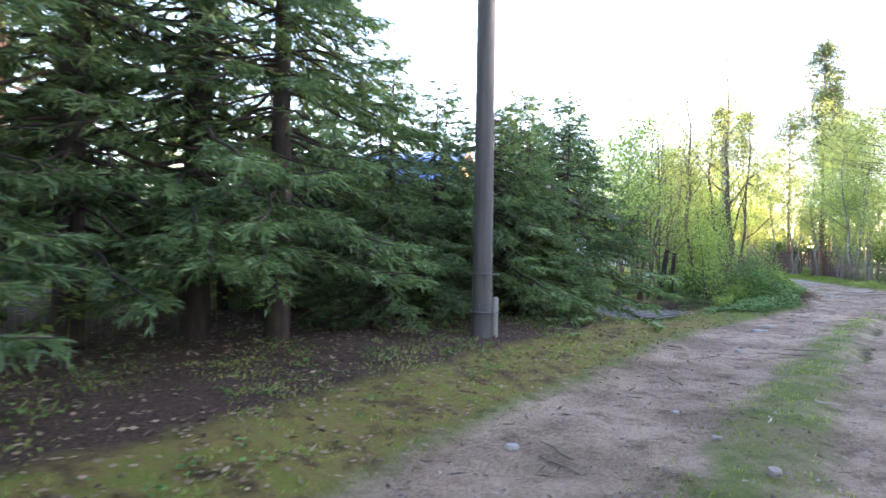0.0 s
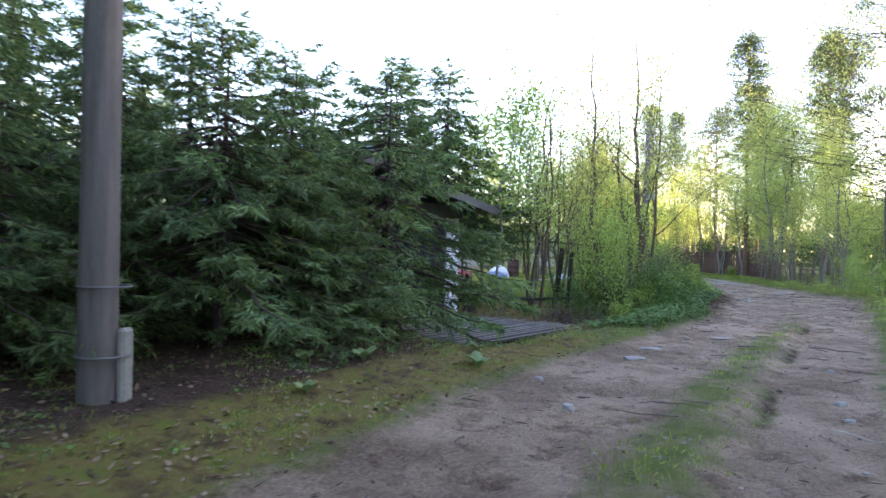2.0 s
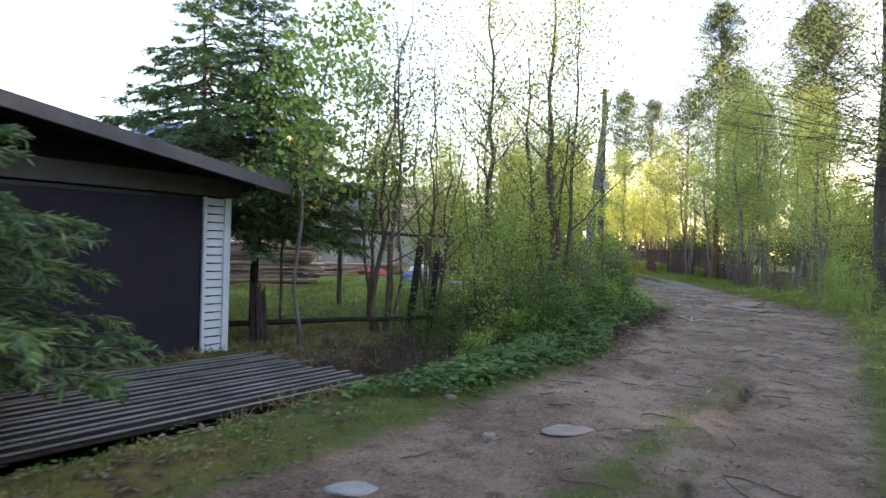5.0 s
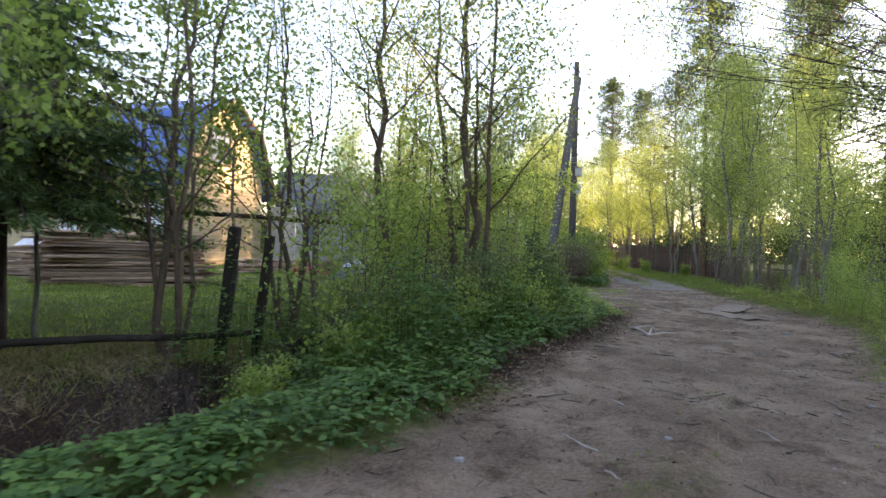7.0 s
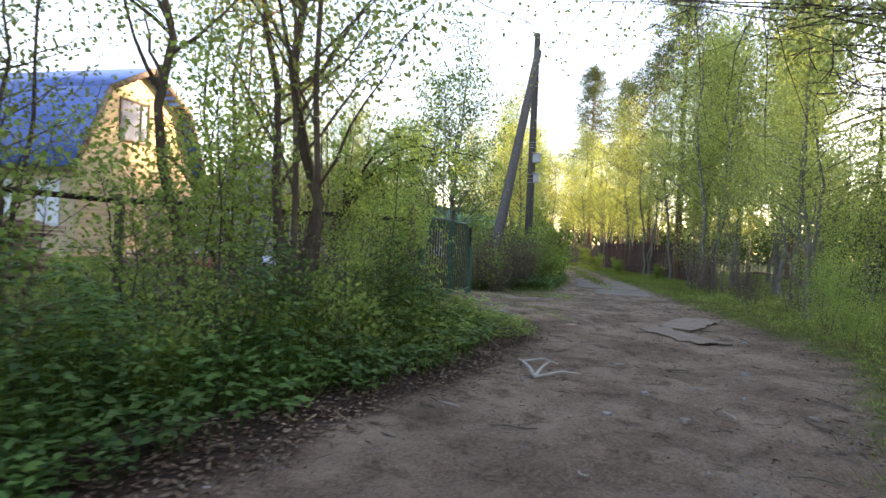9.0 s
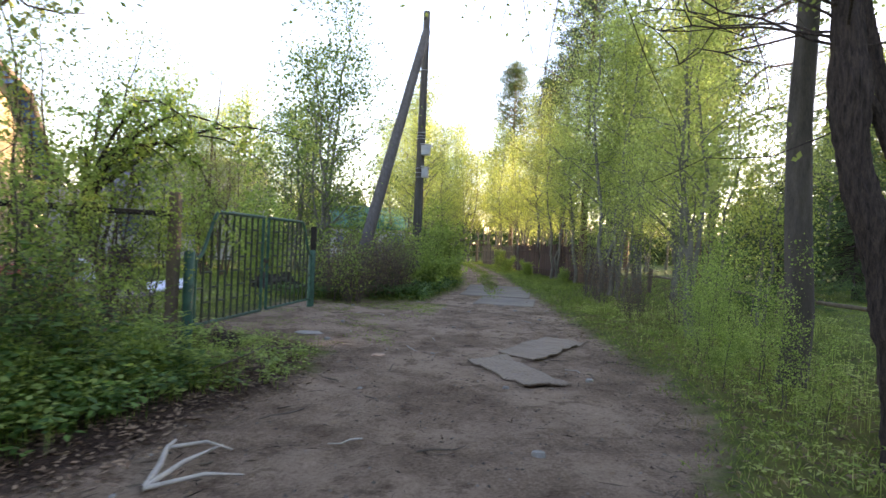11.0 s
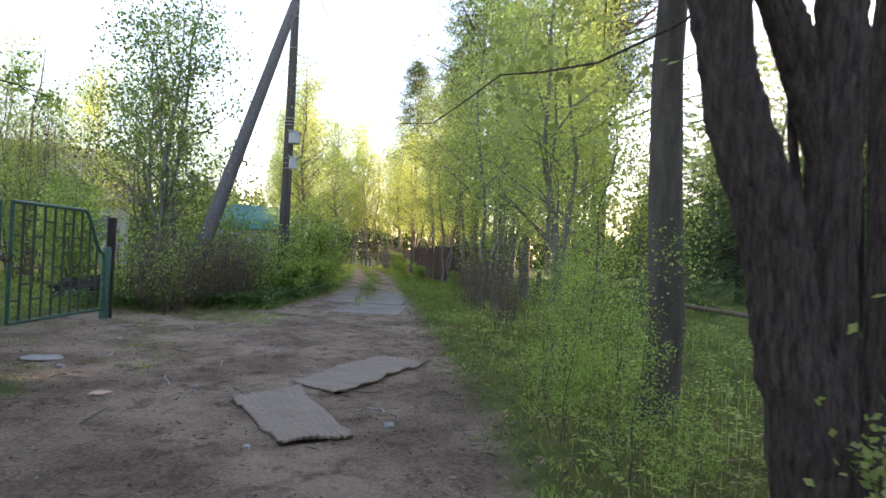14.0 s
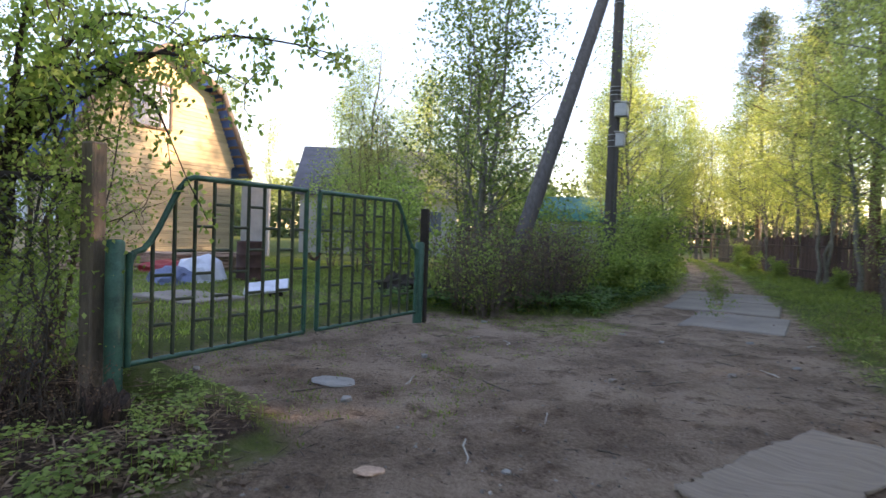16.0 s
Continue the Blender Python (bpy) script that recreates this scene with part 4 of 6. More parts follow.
def heap(name, label, category, at, size, m, seed, rough=0.25):
    bm = bmesh.new()
    bmesh.ops.create_icosphere(bm, subdivisions=3, radius=1)
    for v in bm.verts:
        k = 1 + rough * noise.noise(v.co * 1.7 + Vector((seed, 0, 0))) + 0.5 * rough * noise.noise(v.co * 4.1 + Vector((0, seed, 0)))
        v.co = Vector((v.co.x * k * size[0], v.co.y * k * size[1], max(-0.25, v.co.z * k) * size[2]))
        v.co.z += 0.2 * size[2]
    me = bpy.data.meshes.new(name)
    bm.to_mesh(me)
    bm.free()
    return thing(name, label, category, (at[0], at[1], gz(*at) - 0.03), me=me, material=m)


heap("tarpaulin", "crumpled pale tarpaulin over a pile", "tarpaulin", (-10.2, 13.6), (0.55, 0.5, 0.5), M_TARP, 3)
heap("sack", "slumped blue-grey plastic sack", "sack", (-10.2, 12.9), (0.5, 0.45, 0.3), M_BLUEBAG, 5)
heap("red_bundle", "heap of red plastic sheeting", "plastic", (-12.4, 14.3), (0.9, 0.6, 0.3), M_RED, 7)
heap("brush_pile", "pile of brown dead brush and earth", "brush pile", (-5.6, 14.8), (0.6, 0.5, 0.35), M_BLACKWOOD, 8, 0.6)
thing("white_panel", "white panel lying tilted on the grass", "panel", (-7.1, 12.6, 0.2), me=None)
_b = bpy.data.objects["white_panel"]
part("panel", boxed((0, 0, 0), (0.75, 0.45, 0.05), Euler((radians(20), radians(-8), radians(40))).to_matrix(), 0.01), M_TARP, _b)
part("prop", boxed((0.05, 0.05, -0.11), (0.4, 0.2, 0.16)), M_BLACKWOOD, _b)
sl = thing("concrete_slab", "grey concrete slab let into the yard", "slab", (-7.6, 11.4, gz(-7.6, 11.4)))
part("slab", boxed((0, 0, 0.0), (1.6, 1.1, 0.1), bevel=0.02), M_CONC, sl)


def plank_stack(at, n, length, seed, label, rz):
    ob = thing("plank_stack", label, "timber stack", (*at, 0), rz=rz)
    rng = np.random.default_rng(seed)
    me = bpy.data.meshes.new("plank")
    bm = boxed((0, 0, 0), (length, 0.15, 0.045), bevel=0.005)
    bm.to_mesh(me)
    bm.free()
    for k in range(n):
        row, col = divmod(k, 7)
        piece("plank", me, M_BOARD, ob, m=pose(rng.normal(0, 0.28), -0.5 + col * 0.165, 0.05 + row * 0.062, rng.normal(0, 3), rng.normal(0, 0.9), rng.normal(0, 4)))


plank_stack((-13.3, 6.7), 147, 3.2, 1, "tall stack of raw sawn boards under pale sheets", 36)
plank_stack((-13.2, 14.6), 56, 4.0, 2, "stack of raw sawn boards in front of the house", 60)
plank_stack((-18.0, 7.8), 98, 4.4, 4, "tall stack of raw sawn boards", 20)
heap("sheet_cover", "torn white sheeting over the stacked boards", "tarpaulin", (-12.7, 7.6), (0.7, 0.5, 0.75), M_TARP, 11, 0.3)
heap("sheet_cover", "torn white sheeting over the stacked boards", "tarpaulin", (-17.6, 8.4), (1.7, 0.8, 0.9), M_TARP, 12, 0.3)

# ---- things on the track ----


def flat_sheet(label, corners, seed, rib):
    """A thin curled sheet lying on the earth between four corners."""
    c = np.array(corners, float)
    n = 64
    u, w = np.meshgrid(np.linspace(0, 1, n), np.linspace(0, 1, n))
    P = (c[0] * ((1 - u) * (1 - w))[..., None] + c[1] * (u * (1 - w))[..., None] + c[2] * (u * w)[..., None] + c[3] * ((1 - u) * w)[..., None])
    rng = np.random.default_rng(seed)
    P += rng.normal(0, 0.008, P.shape) * ((u == 0) | (u == 1) | (w == 0) | (w == 1))[..., None]
    z = height_at(P[..., 0], P[..., 1]) + 0.024 + rib * np.sin(w * 2 * np.pi * 11) + 0.008 * np.sin(u * 7 + seed) * np.sin(w * 5) + 0.02 * (np.abs(u - 0.5) * 2) ** 6
    V = np.c_[P.reshape(-1, 2), z.ravel()]
    i = np.arange(n * n).reshape(n, n)
    q = np.stack([i[:-1, :-1], i[:-1, 1:], i[1:, 1:], i[1:, :-1]], -1).reshape(-1, 4)
    edge = np.concatenate([i[0], i[1:, -1], i[-1, -2::-1], i[-2:0:-1, 0]])
    e = np.stack([np.roll(edge, -1), edge, edge + n * n, np.roll(edge, -1) + n * n], 1)
    me = mesh_of("ground_sheet", np.concatenate([V, V - [0, 0, 0.02]]), np.concatenate([q, q[:, ::-1] + n * n, e]))
    thing("ground_sheet", label, "sheet", group="worn sheets on the track", me=me, material=M_MAT)


flat_sheet("worn grey sheet with ragged edge pressed into the dirt", [(-0.1, 7.9), (0.61, 6.83), (1.035, 7.08), (0.35, 8.4)], 1, 0.005)
flat_sheet("worn grey sheet with ragged edge pressed into the dirt", [(0.24, 8.55), (0.72, 8.28), (1.5, 9.87), (0.9, 10.1)], 2, 0.003)


def flat_stone(label, x, y, sx, sy, sz, seed, rz=0.0, m=M_STONE, name="flat_stone"):
    bm = bmesh.new()
    bmesh.ops.create_icosphere(bm, subdivisions=3, radius=1)
    for v in bm.verts:
        k = 1 + 0.35 * noise.noise(v.co * 1.3 + Vector((seed, seed, 0)))
        v.co = Vector((v.co.x * k * sx, v.co.y * k * sy, max(-0.5, min(0.55, v.co.z)) * sz))
    me = bpy.data.meshes.new(name)
    bm.to_mesh(me)
    bm.free()
    thing(name, label, "stone", (x, y, gz(x, y) + 0.1 * sz), "stones on the track", me=me, material=m, rz=rz)


flat_stone("flat pale stone set in the dirt track", -4.86, -6.5, 0.11, 0.07, 0.04, 1)
flat_stone("flat pale stone set in the dirt track", -4.6, -5.6, 0.15, 0.08, 0.04, 2, 20)
flat_stone("white worn stone near the gate", -2.55, 9.15, 0.2, 0.14, 0.018, 4)
flat_stone("flat broken brick-coloured stone", -1.17, 7.85, 0.085, 0.055, 0.018, 6, 40, M_BOARD)
flat_stone("pale worn stone at the edge of the track", -3.5, -4.1, 0.2, 0.12, 0.02, 7, 30, M_CONC)
for k in range(46):
    t = R.uniform(-14, 14)
    x = R.uniform(np.interp(t, LEFT[:, 0], LEFT[:, 1]) - 0.3, np.interp(t, RIGHT[:, 0], RIGHT[:, 1]))
    s = R.uniform(0.015, 0.045)
    flat_stone("small pebble lying on the dirt track", x, t, s * 1.3, s, s * 1.2, k, R.uniform(0, 180), M_STONE if k % 3 else M_CONC, "pebble")
for k, (y0, y1, x0, x1, z) in enumerate(((14.9, 16.9, -0.6, 0.85, 0.0), (17.1, 19.2, -1.2, 0.75, 0.015), (19.4, 21.6, -1.3, 0.6, 0.005))):
    s = thing("road_slab", "old concrete road slab half covered by earth", "concrete slab", group="slabs in the path")
    part("slab", boxed(((x0 + x1) / 2, (y0 + y1) / 2, z - 0.078), (x1 - x0, y1 - y0, 0.14), Matrix.Rotation(radians(k * 2 - 3), 3, "Z"), 0.02), M_CONC, s)


def fallen_branch(name, label, at, runs, m, sides=6):
    v, f = tubes([(np.array(p, float), np.array(r, float)) for p, r in runs], sides)
    thing(name, label, "branch", (at[0], at[1], gz(*at)), me=mesh_of(name, v, f, True), material=m)


fallen_branch("peeled_branch", "forked barkless white branch on the track", (-1.42, 4.1),
              [([(0, -0.22, 0.02), (-0.06, 0, 0.05), (-0.16, 0.22, 0.07), (-0.22, 0.4, 0.05)], [0.02, 0.02, 0.016, 0.01]), ([(0, -0.22, 0.02), (0.06, 0.05, 0.07), (0.1, 0.4, 0.05)], [0.018, 0.015, 0.008]),
               ([(0, -0.22, 0.02), (0.25, -0.06, 0.06), (0.42, 0.05, 0.03)], [0.014, 0.012, 0.006]), ([(-0.16, 0.22, 0.07), (0.05, 0.3, 0.1), (0.2, 0.34, 0.05)], [0.013, 0.01, 0.006])], M_TWIG)
fallen_branch("dead_branch", "long bent dead branch on the verge", (-2.3, 5.6), [([(-0.5, -0.6, 0.03), (-0.1, -0.3, 0.05), (0.15, 0.1, 0.09), (0.3, 0.6, 0.16), (0.32, 0.9, 0.2)], [0.012, 0.012, 0.01, 0.008, 0.005])], M_DEADTWIG)
for k in range(120):
    y = R.uniform(-14, 17)
    x = R.uniform(np.interp(y, LEFT[:, 0], LEFT[:, 1]), np.interp(y, RIGHT[:, 0], RIGHT[:, 1]))
    a, ln = R.uniform(0, 6.28), R.uniform(0.08, 0.42)
    p = [(math.cos(a) * ln * s + R.normal(0, 0.015), math.sin(a) * ln * s + R.normal(0, 0.015), 0.012 + R.uniform(0, 0.012)) for s in (-0.5, -0.2, 0.15, 0.5)]
    fallen_branch("twig", "short dead twig lying on the dirt", (x, y), [(p, [0.006, 0.007, 0.005, 0.003])], M_DEADTWIG if k % 4 else M_TWIG, 5)

# ---- trees ----
SP = [conifer(1, 8.5, 0.27, 1.15, 0.27, 8, 1.0, 0.15), conifer(2, 5.6, 0.36, 0.5, 0.22, 8, 1.05, 0.09), conifer(3, 4.4, 0.4, 0.45, 0.2, 8, 1.05, 0.07), conifer(4, 11, 0.24, 1.35, 0.32, 8, 0.9, 0.18), conifer(5, 6.2, 0.62, 2.05, 0.19, 12, 1.1, 0.1), conifer(6, 3.5, 0.7, 0.75, 0.18, 11, 1.1, 0.07)]
BI = [broadleaf(11, 8.5, 1, 0.075, 0.1, 0.28, 44, 0.2, 10000, 0.064, 0.28), broadleaf(12, 7.6, 3, 0.06, 0.14, 0.28, 54, 0.22, 11000, 0.064, 0.28), broadleaf(13, 5.0, 4, 0.035, 0.2, 0.27, 36, 0.25, 5000, 0.058, 0.24)]
WI = [broadleaf(21, 8.0, 4, 0.085, 0.16, 0.3, 38, 0.22, 9500, 0.058, 0.27, 0.1, 1.3), broadleaf(22, 6.5, 5, 0.055, 0.15, 0.22, 50, 0.22, 4600, 0.057, 0.24, 0.1, 1.0), broadleaf(24, 8.0, 1, 0.075, 0.1, 0.36, 22, 0.2, 4200, 0.058, 0.27, 0.1, 1.2), broadleaf(23, 9.5, 4, 0.08, 0.18, 0.2, 56, 0.24, 8500, 0.095, 0.3)]
SH = [broadleaf(31, 2.3, 9, 0.014, 0.4, 0.12, 54, 0.26, 2300, 0.105, 0.15, 0.15), broadleaf(32, 1.5, 10, 0.01, 0.5, 0.05, 50, 0.32, 2300, 0.105, 0.13, 0.15), broadleaf(33, 3.4, 7, 0.02, 0.3, 0.14, 56, 0.22, 2200, 0.095, 0.18, 0.2), broadleaf(34, 3.7, 3, 0.018, 0.2, 0.15, 36, 0.24, 2300, 0.06, 0.16, 0.2, 0.8), broadleaf(35, 5.4, 1, 0.035, 0.1, 0.4, 36, 0.27, 2500, 0.085, 0.22, 0.2, 0.4), broadleaf(36, 1.9, 12, 0.012, 0.35, 0.12, 64, 0.22, 1000, 0.07, 0.13, 0.15)]
DEAD = broadleaf(41, 1.7, 18, 0.011, 0.45, 0.1, 110, 0.3, 700, 0.04, 0.15, 0.2)
PI = [pine_geo(51, 15, 0.18, 0.5, 170, 2.6), pine_geo(52, 12, 0.15, 0.42, 120)]
KINDS = {
    "spruce": ("spruce_tree", "dark green spruce with drooping boughs", "spruce", SP, M_SPRUCEBARK, M_SPRUCE),
    "birch": ("birch_tree", "slender young birch in fresh yellow-green leaf", "birch", BI, M_PALEBARK, M_BIRCH),
    "willow": ("willow_tree", "sparse many-stemmed willow in young leaf", "willow", WI, M_WILLOWBARK, M_WILLOW),
    "shrub": ("shrub", "leafy green roadside shrub with thin stems", "shrub", SH, M_BARK, M_SHRUB),
    "sapling": ("sapling", "thin young sapling with bright spring leaves", "sapling", [SH[3]], M_PALEBARK, M_BIRCH),
    "maple": ("maple_sapling", "slim young maple with large bright leaves", "maple", [SH[4]], M_PALEBARK, M_MAPLE),
    "alder": ("alder_tree", "tall many-stemmed alder with dark green leaves", "alder", [WI[3]], M_PALEBARK, M_ALDER),
    "bush": ("shrub", "airy light green shrub with brown stems", "shrub", [SH[5]], M_DEADTWIG, M_BIRCH),
    "pine": ("pine_tree", "tall pine with a high tufted crown", "pine", PI, M_PINEBARK, M_PINE),
}
FIRST = {}


def grow(kind, which, x, y, scale=1.0, rz=None, label="", group=""):
    name, lab, cat, geos, bark, leaf = KINDS[kind]
    rz = R.uniform(0, 360) if rz is None else rz
    key = (kind, which)
    if key not in FIRST:
        FIRST[key] = plant(name, label or lab, cat, geos[which], bark, leaf, (x, y, gz(x, y)), rz, scale, group)
        return FIRST[key]
    ob = copy_thing(FIRST[key], pose(x, y, gz(x, y), 0, 0, rz))
    ob.scale = (scale,) * 3
    ob["label"] = label or lab
    if group:
        ob["group"] = group
    return ob


ROW = "spruces along the track"
for w, x, y, s in ((0, -11.4, -13.5, 1.05), (3, -10.8, -12.6, 0.95), (0, -10.1, -12.2, 0.92), (1, -9.6, -10.6, 0.62), (5, -8.75, -8.9, 0.88), (1, -9.9, -8.0, 0.68), (5, -8.7, -7.4, 0.88), (5, -8.15, -6.2, 1.1), (5, -9.3, -5.6, 0.9), (2, -9.4, -9.6, 0.72), (2, -8.5, -8.2, 0.72),
                   (2, -11.2, -7.8, 0.95), (1, -12.4, -10.4, 0.95), (3, -12.4, -15.2, 1.0), (0, -10.6, -16.2, 0.9), (3, -14.0, -12.6, 1.0), (1, -11.6, -8.8, 0.85), (1, -13, -7.6, 0.8), (3, -11.5, -18.5, 1.0), (0, -16, -10, 1.0)):
    grow("spruce", w, x, y, s, group=ROW)
grow("spruce", 4, -9.2, 0.5, 1.0, label="dark spruce behind the shed")
grow("spruce", 2, -16, -2.0, 1.3), grow("spruce", 0, -22, 3, 1.1)
# hedge and willows between the ditch and the track
for w, x, y, s in ((0, -4.25, 4.5, 1.12), (2, -5.3, 4.15, 1.0), (1, -6.9, 0.7, 0.95), (1, -6.4, 2.5, 0.85), (1, -5.8, 5.6, 0.85)):
    grow("willow", w, x, y, s, group="willows of the hedge")
for w, x, y, s in ((1, -4.5, 0.3, 0.5), (1, -4.3, 1.4, 0.55), (1, -3.7, 1.7, 0.4), (1, -3.5, 2.7, 0.5), (0, -4.6, 2.6, 0.5), (1, -3.1, 3.4, 0.5), (1, -2.8, 4.3, 0.35), (0, -3.9, 5.0, 0.5), (1, -2.5, 5.4, 0.3), (1, -3.2, 6.1, 0.35),
                   (3, -4.5, 5.6, 0.7), (3, -4.7, 4.3, 1.05), (3, -5.3, 3.4, 0.95), (3, -6.0, 4.2, 1.0), (1, -4.9, -0.6, 0.4), (3, -3.6, 4.3, 0.5), (3, -4.4, 6.5, 0.6), (3, -4.8, 1.2, 1.0), (3, -3.3, 5.3, 0.7), (3, -5.6, 5.2, 1.0), (5, -3.2, 2.9, 0.6), (5, -3.6, 2.0, 0.6), (5, -2.9, 4.9, 0.5)):
    grow("shrub", w, x, y, s, group="hedge shrubs")
# by the gate and the braced pole
for w, x, y, s in ((5, -3.4, 13.6, 0.75), (5, -3.3, 14.7, 0.8), (5, -2.7, 15.7, 0.75), (5, -2.8, 16.8, 0.9), (1, -2.2, 17.8, 0.7), (5, -4.4, 14.2, 1.0), (5, -2.5, 19.2, 0.9), (5, -4.2, 16.0, 1.1), (2, -4.5, 18.6, 0.8), (1, -2.0, 20.5, 0.7), (2, -5.8, 15.0, 0.8), (0, -2.2, 22.5, 1.0), (2, -3.2, 24.0, 1.0)):
    grow("shrub", w, x, y, s, group="shrubs by the gate")
for x, y, s in ((-2.9, 16.3, 0.9), (-3.0, 17.8, 1.1), (-4.0, 18.2, 1.3), (-2.5, 19.6, 1.1), (-3.3, 20.9, 1.3)):
    grow("bush", 0, x, y, s, group="shrubs by the gate")
grow("alder", 0, -5.4, 18.0, 1.0)
grow("alder", 0, -7.2, 20.6, 0.85)
grow("willow", 0, -10.3, 19.5, 0.85, label="thin bare-branched tree behind the yard")
grow("willow", 1, -12.2, 22.5, 0.9), grow("willow", 1, -8.6, 17.6, 0.7), grow("willow", 1, -11.4, 21.0, 0.8), grow("shrub", 2, -7.6, 17.0, 0.9), grow("shrub", 2, -9.4, 18.2, 1.0), grow("shrub", 2, -11.6, 19.6, 1.0), grow("shrub", 0, -6.4, 15.6, 0.9), grow("willow", 1, -5.0, 8.2, 0.6, label="gnarled willow leaning over the fence"), grow("willow", 1, -5.6, 7.4, 0.7, label="gnarled willow leaning over the fence"), grow("shrub", 3, -4.3, 7.75, 0.75, label="leafy creeper over the gate post"), grow("shrub", 3, -4.9, 7.5, 0.9)
grow("birch", 1, -9.0, 24, 1.0), grow("birch", 0, -16, 26.5, 1.1), grow("birch", 1, -13.5, 27.5, 1.2)
for x, y, s in ((-22, 39, 1.2), (-19, 43, 1.3), (-26, 36, 1.3), (-16, 42, 1.2), (-24, 44, 1.4), (-30, 30, 1.3), (-29, 24, 1.2)):
    grow("birch", int(abs(x)) % 2, x, y, s, group="distant forest")
# right side: birches, pines and the meadow's trees
for w, x, y, s in ((1, 3.9, 23.2, 1.2), (0, 3.2, 21.6, 1.15), (1, 4.3, 20.4, 1.3), (1, 2.9, 18.4, 1.25), (1, 4.1, 14.2, 0.8), (2, 3.9, 12.4, 0.95), (2, 5.0, 12.8, 0.9), (1, 3.2, 10.6, 0.8), (0, 4.4, 16.4, 0.95), (1, 4.7, 18.2, 1.0), (2, 3.1, 17.4, 0.95), (0, 2.6, 24.5, 1.0), (1, 1.9, 27, 1.0),
                   (0, 1.4, 31, 1.1), (1, 0.4, 35, 1.1), (0, -0.8, 40, 1.15), (1, 4.4, 27, 1.2), (0, 5.2, 31, 1.25), (1, 3.2, 36, 1.2), (0, 2.2, 42, 1.2), (1, 0.6, 47, 1.2), (0, 6.4, 24.5, 1.2), (2, 2.5, 19.6, 0.8)):
    grow("birch", w, x, y, s, group="birches along the track")
for w, x, y, s in ((1, -4.4, 52, 1.4), (0, -6.3, 55, 1.5), (1, -1.8, 54, 1.4), (0, -0.4, 52, 1.3), (1, -7.4, 52.5, 1.35), (0, -4.7, 38, 1.1), (1, -3.8, 60, 1.6), (0, -4.2, 27, 1.1), (1, -5.0, 31, 1.2), (0, -6.6, 35, 1.25), (1, -7.4, 40, 1.3), (0, -9.4, 44, 1.3), (1, -5.0, 54, 1.5), (0, -8.5, 56, 1.6), (1, -3.0, 57, 1.5), (0, -11.5, 53, 1.5), (0, -6.8, 60, 1.7), (1, -10, 64, 1.7), (0, -1, 62, 1.6)):
    grow("birch", w, x, y, s, group="birches along the far path", label="birch lit yellow by the low sun")
grow("pine", 0, 2.9, 24.8, 0.95), grow("pine", 1, 6.8, 22, 1.1), grow("pine", 0, 8.5, 29, 1.0), grow("pine", 1, 2.6, 33, 1.0), grow("pine", 0, -0.6, 50, 1.1)
for w, x, y, s in ((1, 6.6, 16.0, 0.6), (1, 11.5, 22, 1.0)):
    grow("spruce", w, x, y, s, label="dark spruce at the edge of the meadow, shading the track")
# Three unseen spruces added to block a sun patch before the gate
for x, y, rz in ((16.8, 20.8, 40), (16.1, 21.6, 100), (15.5, 22.4, 170)):
    grow("spruce", 0, x, y, 1.1, rz, label="dark spruce at the edge of the meadow, shading the track")
for w, x, y, s in ((1, 3.1, 8.6, 0.3),  (1, 2.7, 7.8, 0.22),  (1, 2.2, 25.5, 0.4), (1, 0.7, 29.5, 0.5), (1, -0.3, 33, 0.6), (0, -1.0, 38, 0.6)):
    grow("shrub", w, x, y, s, label="young yellow-green undergrowth beside the track", group="undergrowth")
for x, y, s in ((2.7, 6.3, 0.28), (3.0, 7.4, 0.4), (2.6, 8.3, 0.32), (3.3, 9.2, 0.5), (3.6, 11.4, 0.5), (2.45, 7.0, 0.25), (2.9, 8.9, 0.4), (3.1, 10.2, 0.45), (2.75, 5.75, 0.22)):
    grow("sapling", 0, x, y, s, group="saplings by the old willow")
for x, y, s in ((-7.45, -1.0, 1.0), (-8.6, 0.6, 0.95), (-7.0, 1.9, 0.95)):
    grow("maple", 0, x, y, s, group="young maples by the shed")
grow("spruce", 4, -10.6, 1.0, 1.05, label="dark bushy spruce behind the shed")
# forest all round
for k in range(150):
    a = R.uniform(0, 2 * math.pi)
    d = R.uniform(30, 75)
    x, y = -3 + d * math.sin(a), 6 + d * math.cos(a)
    if abs(x + 4 + (y - 30) * 0.13) < 5 and y > 0 or (-30 < x < -6 and 5 < y < 45) or (x < -2 and -2.2 * x - 30 > y and d < 34):
        continue
    kind = R.choice(["birch", "birch", "pine", "spruce"] if x > 0 else ["birch", "birch", "spruce"])
    grow(str(kind), int(R.integers(0, 2)), x, y, R.uniform(1.0, 1.5), group="distant forest")
for k in range(205):                                  # tall belt added to keep the low sun off the track
    d, s = R.uniform(38, 52), R.uniform(-50, 50)
    x, y = -3 + d * math.sin(SUN_AZ) + s * math.cos(SUN_AZ), 2 + d * math.cos(SUN_AZ) - s * math.sin(SUN_AZ)
    if y < 42 and x > 6:
        grow(str(R.choice(["spruce", "birch"])), 0, x, y, R.uniform(1.6, 1.85), group="distant forest")
# Unseen trees added on the right to close the place and shade the track
for k in range(34):
    y = R.uniform(-26, 4)
    x = np.interp(y, RIGHT[:, 0], RIGHT[:, 1]) + R.uniform(6, 17)
    grow(str(R.choice(["birch", "spruce", "birch"])), int(R.integers(0, 2)), float(x), y, R.uniform(0.85, 1.2), group="trees along the other side")


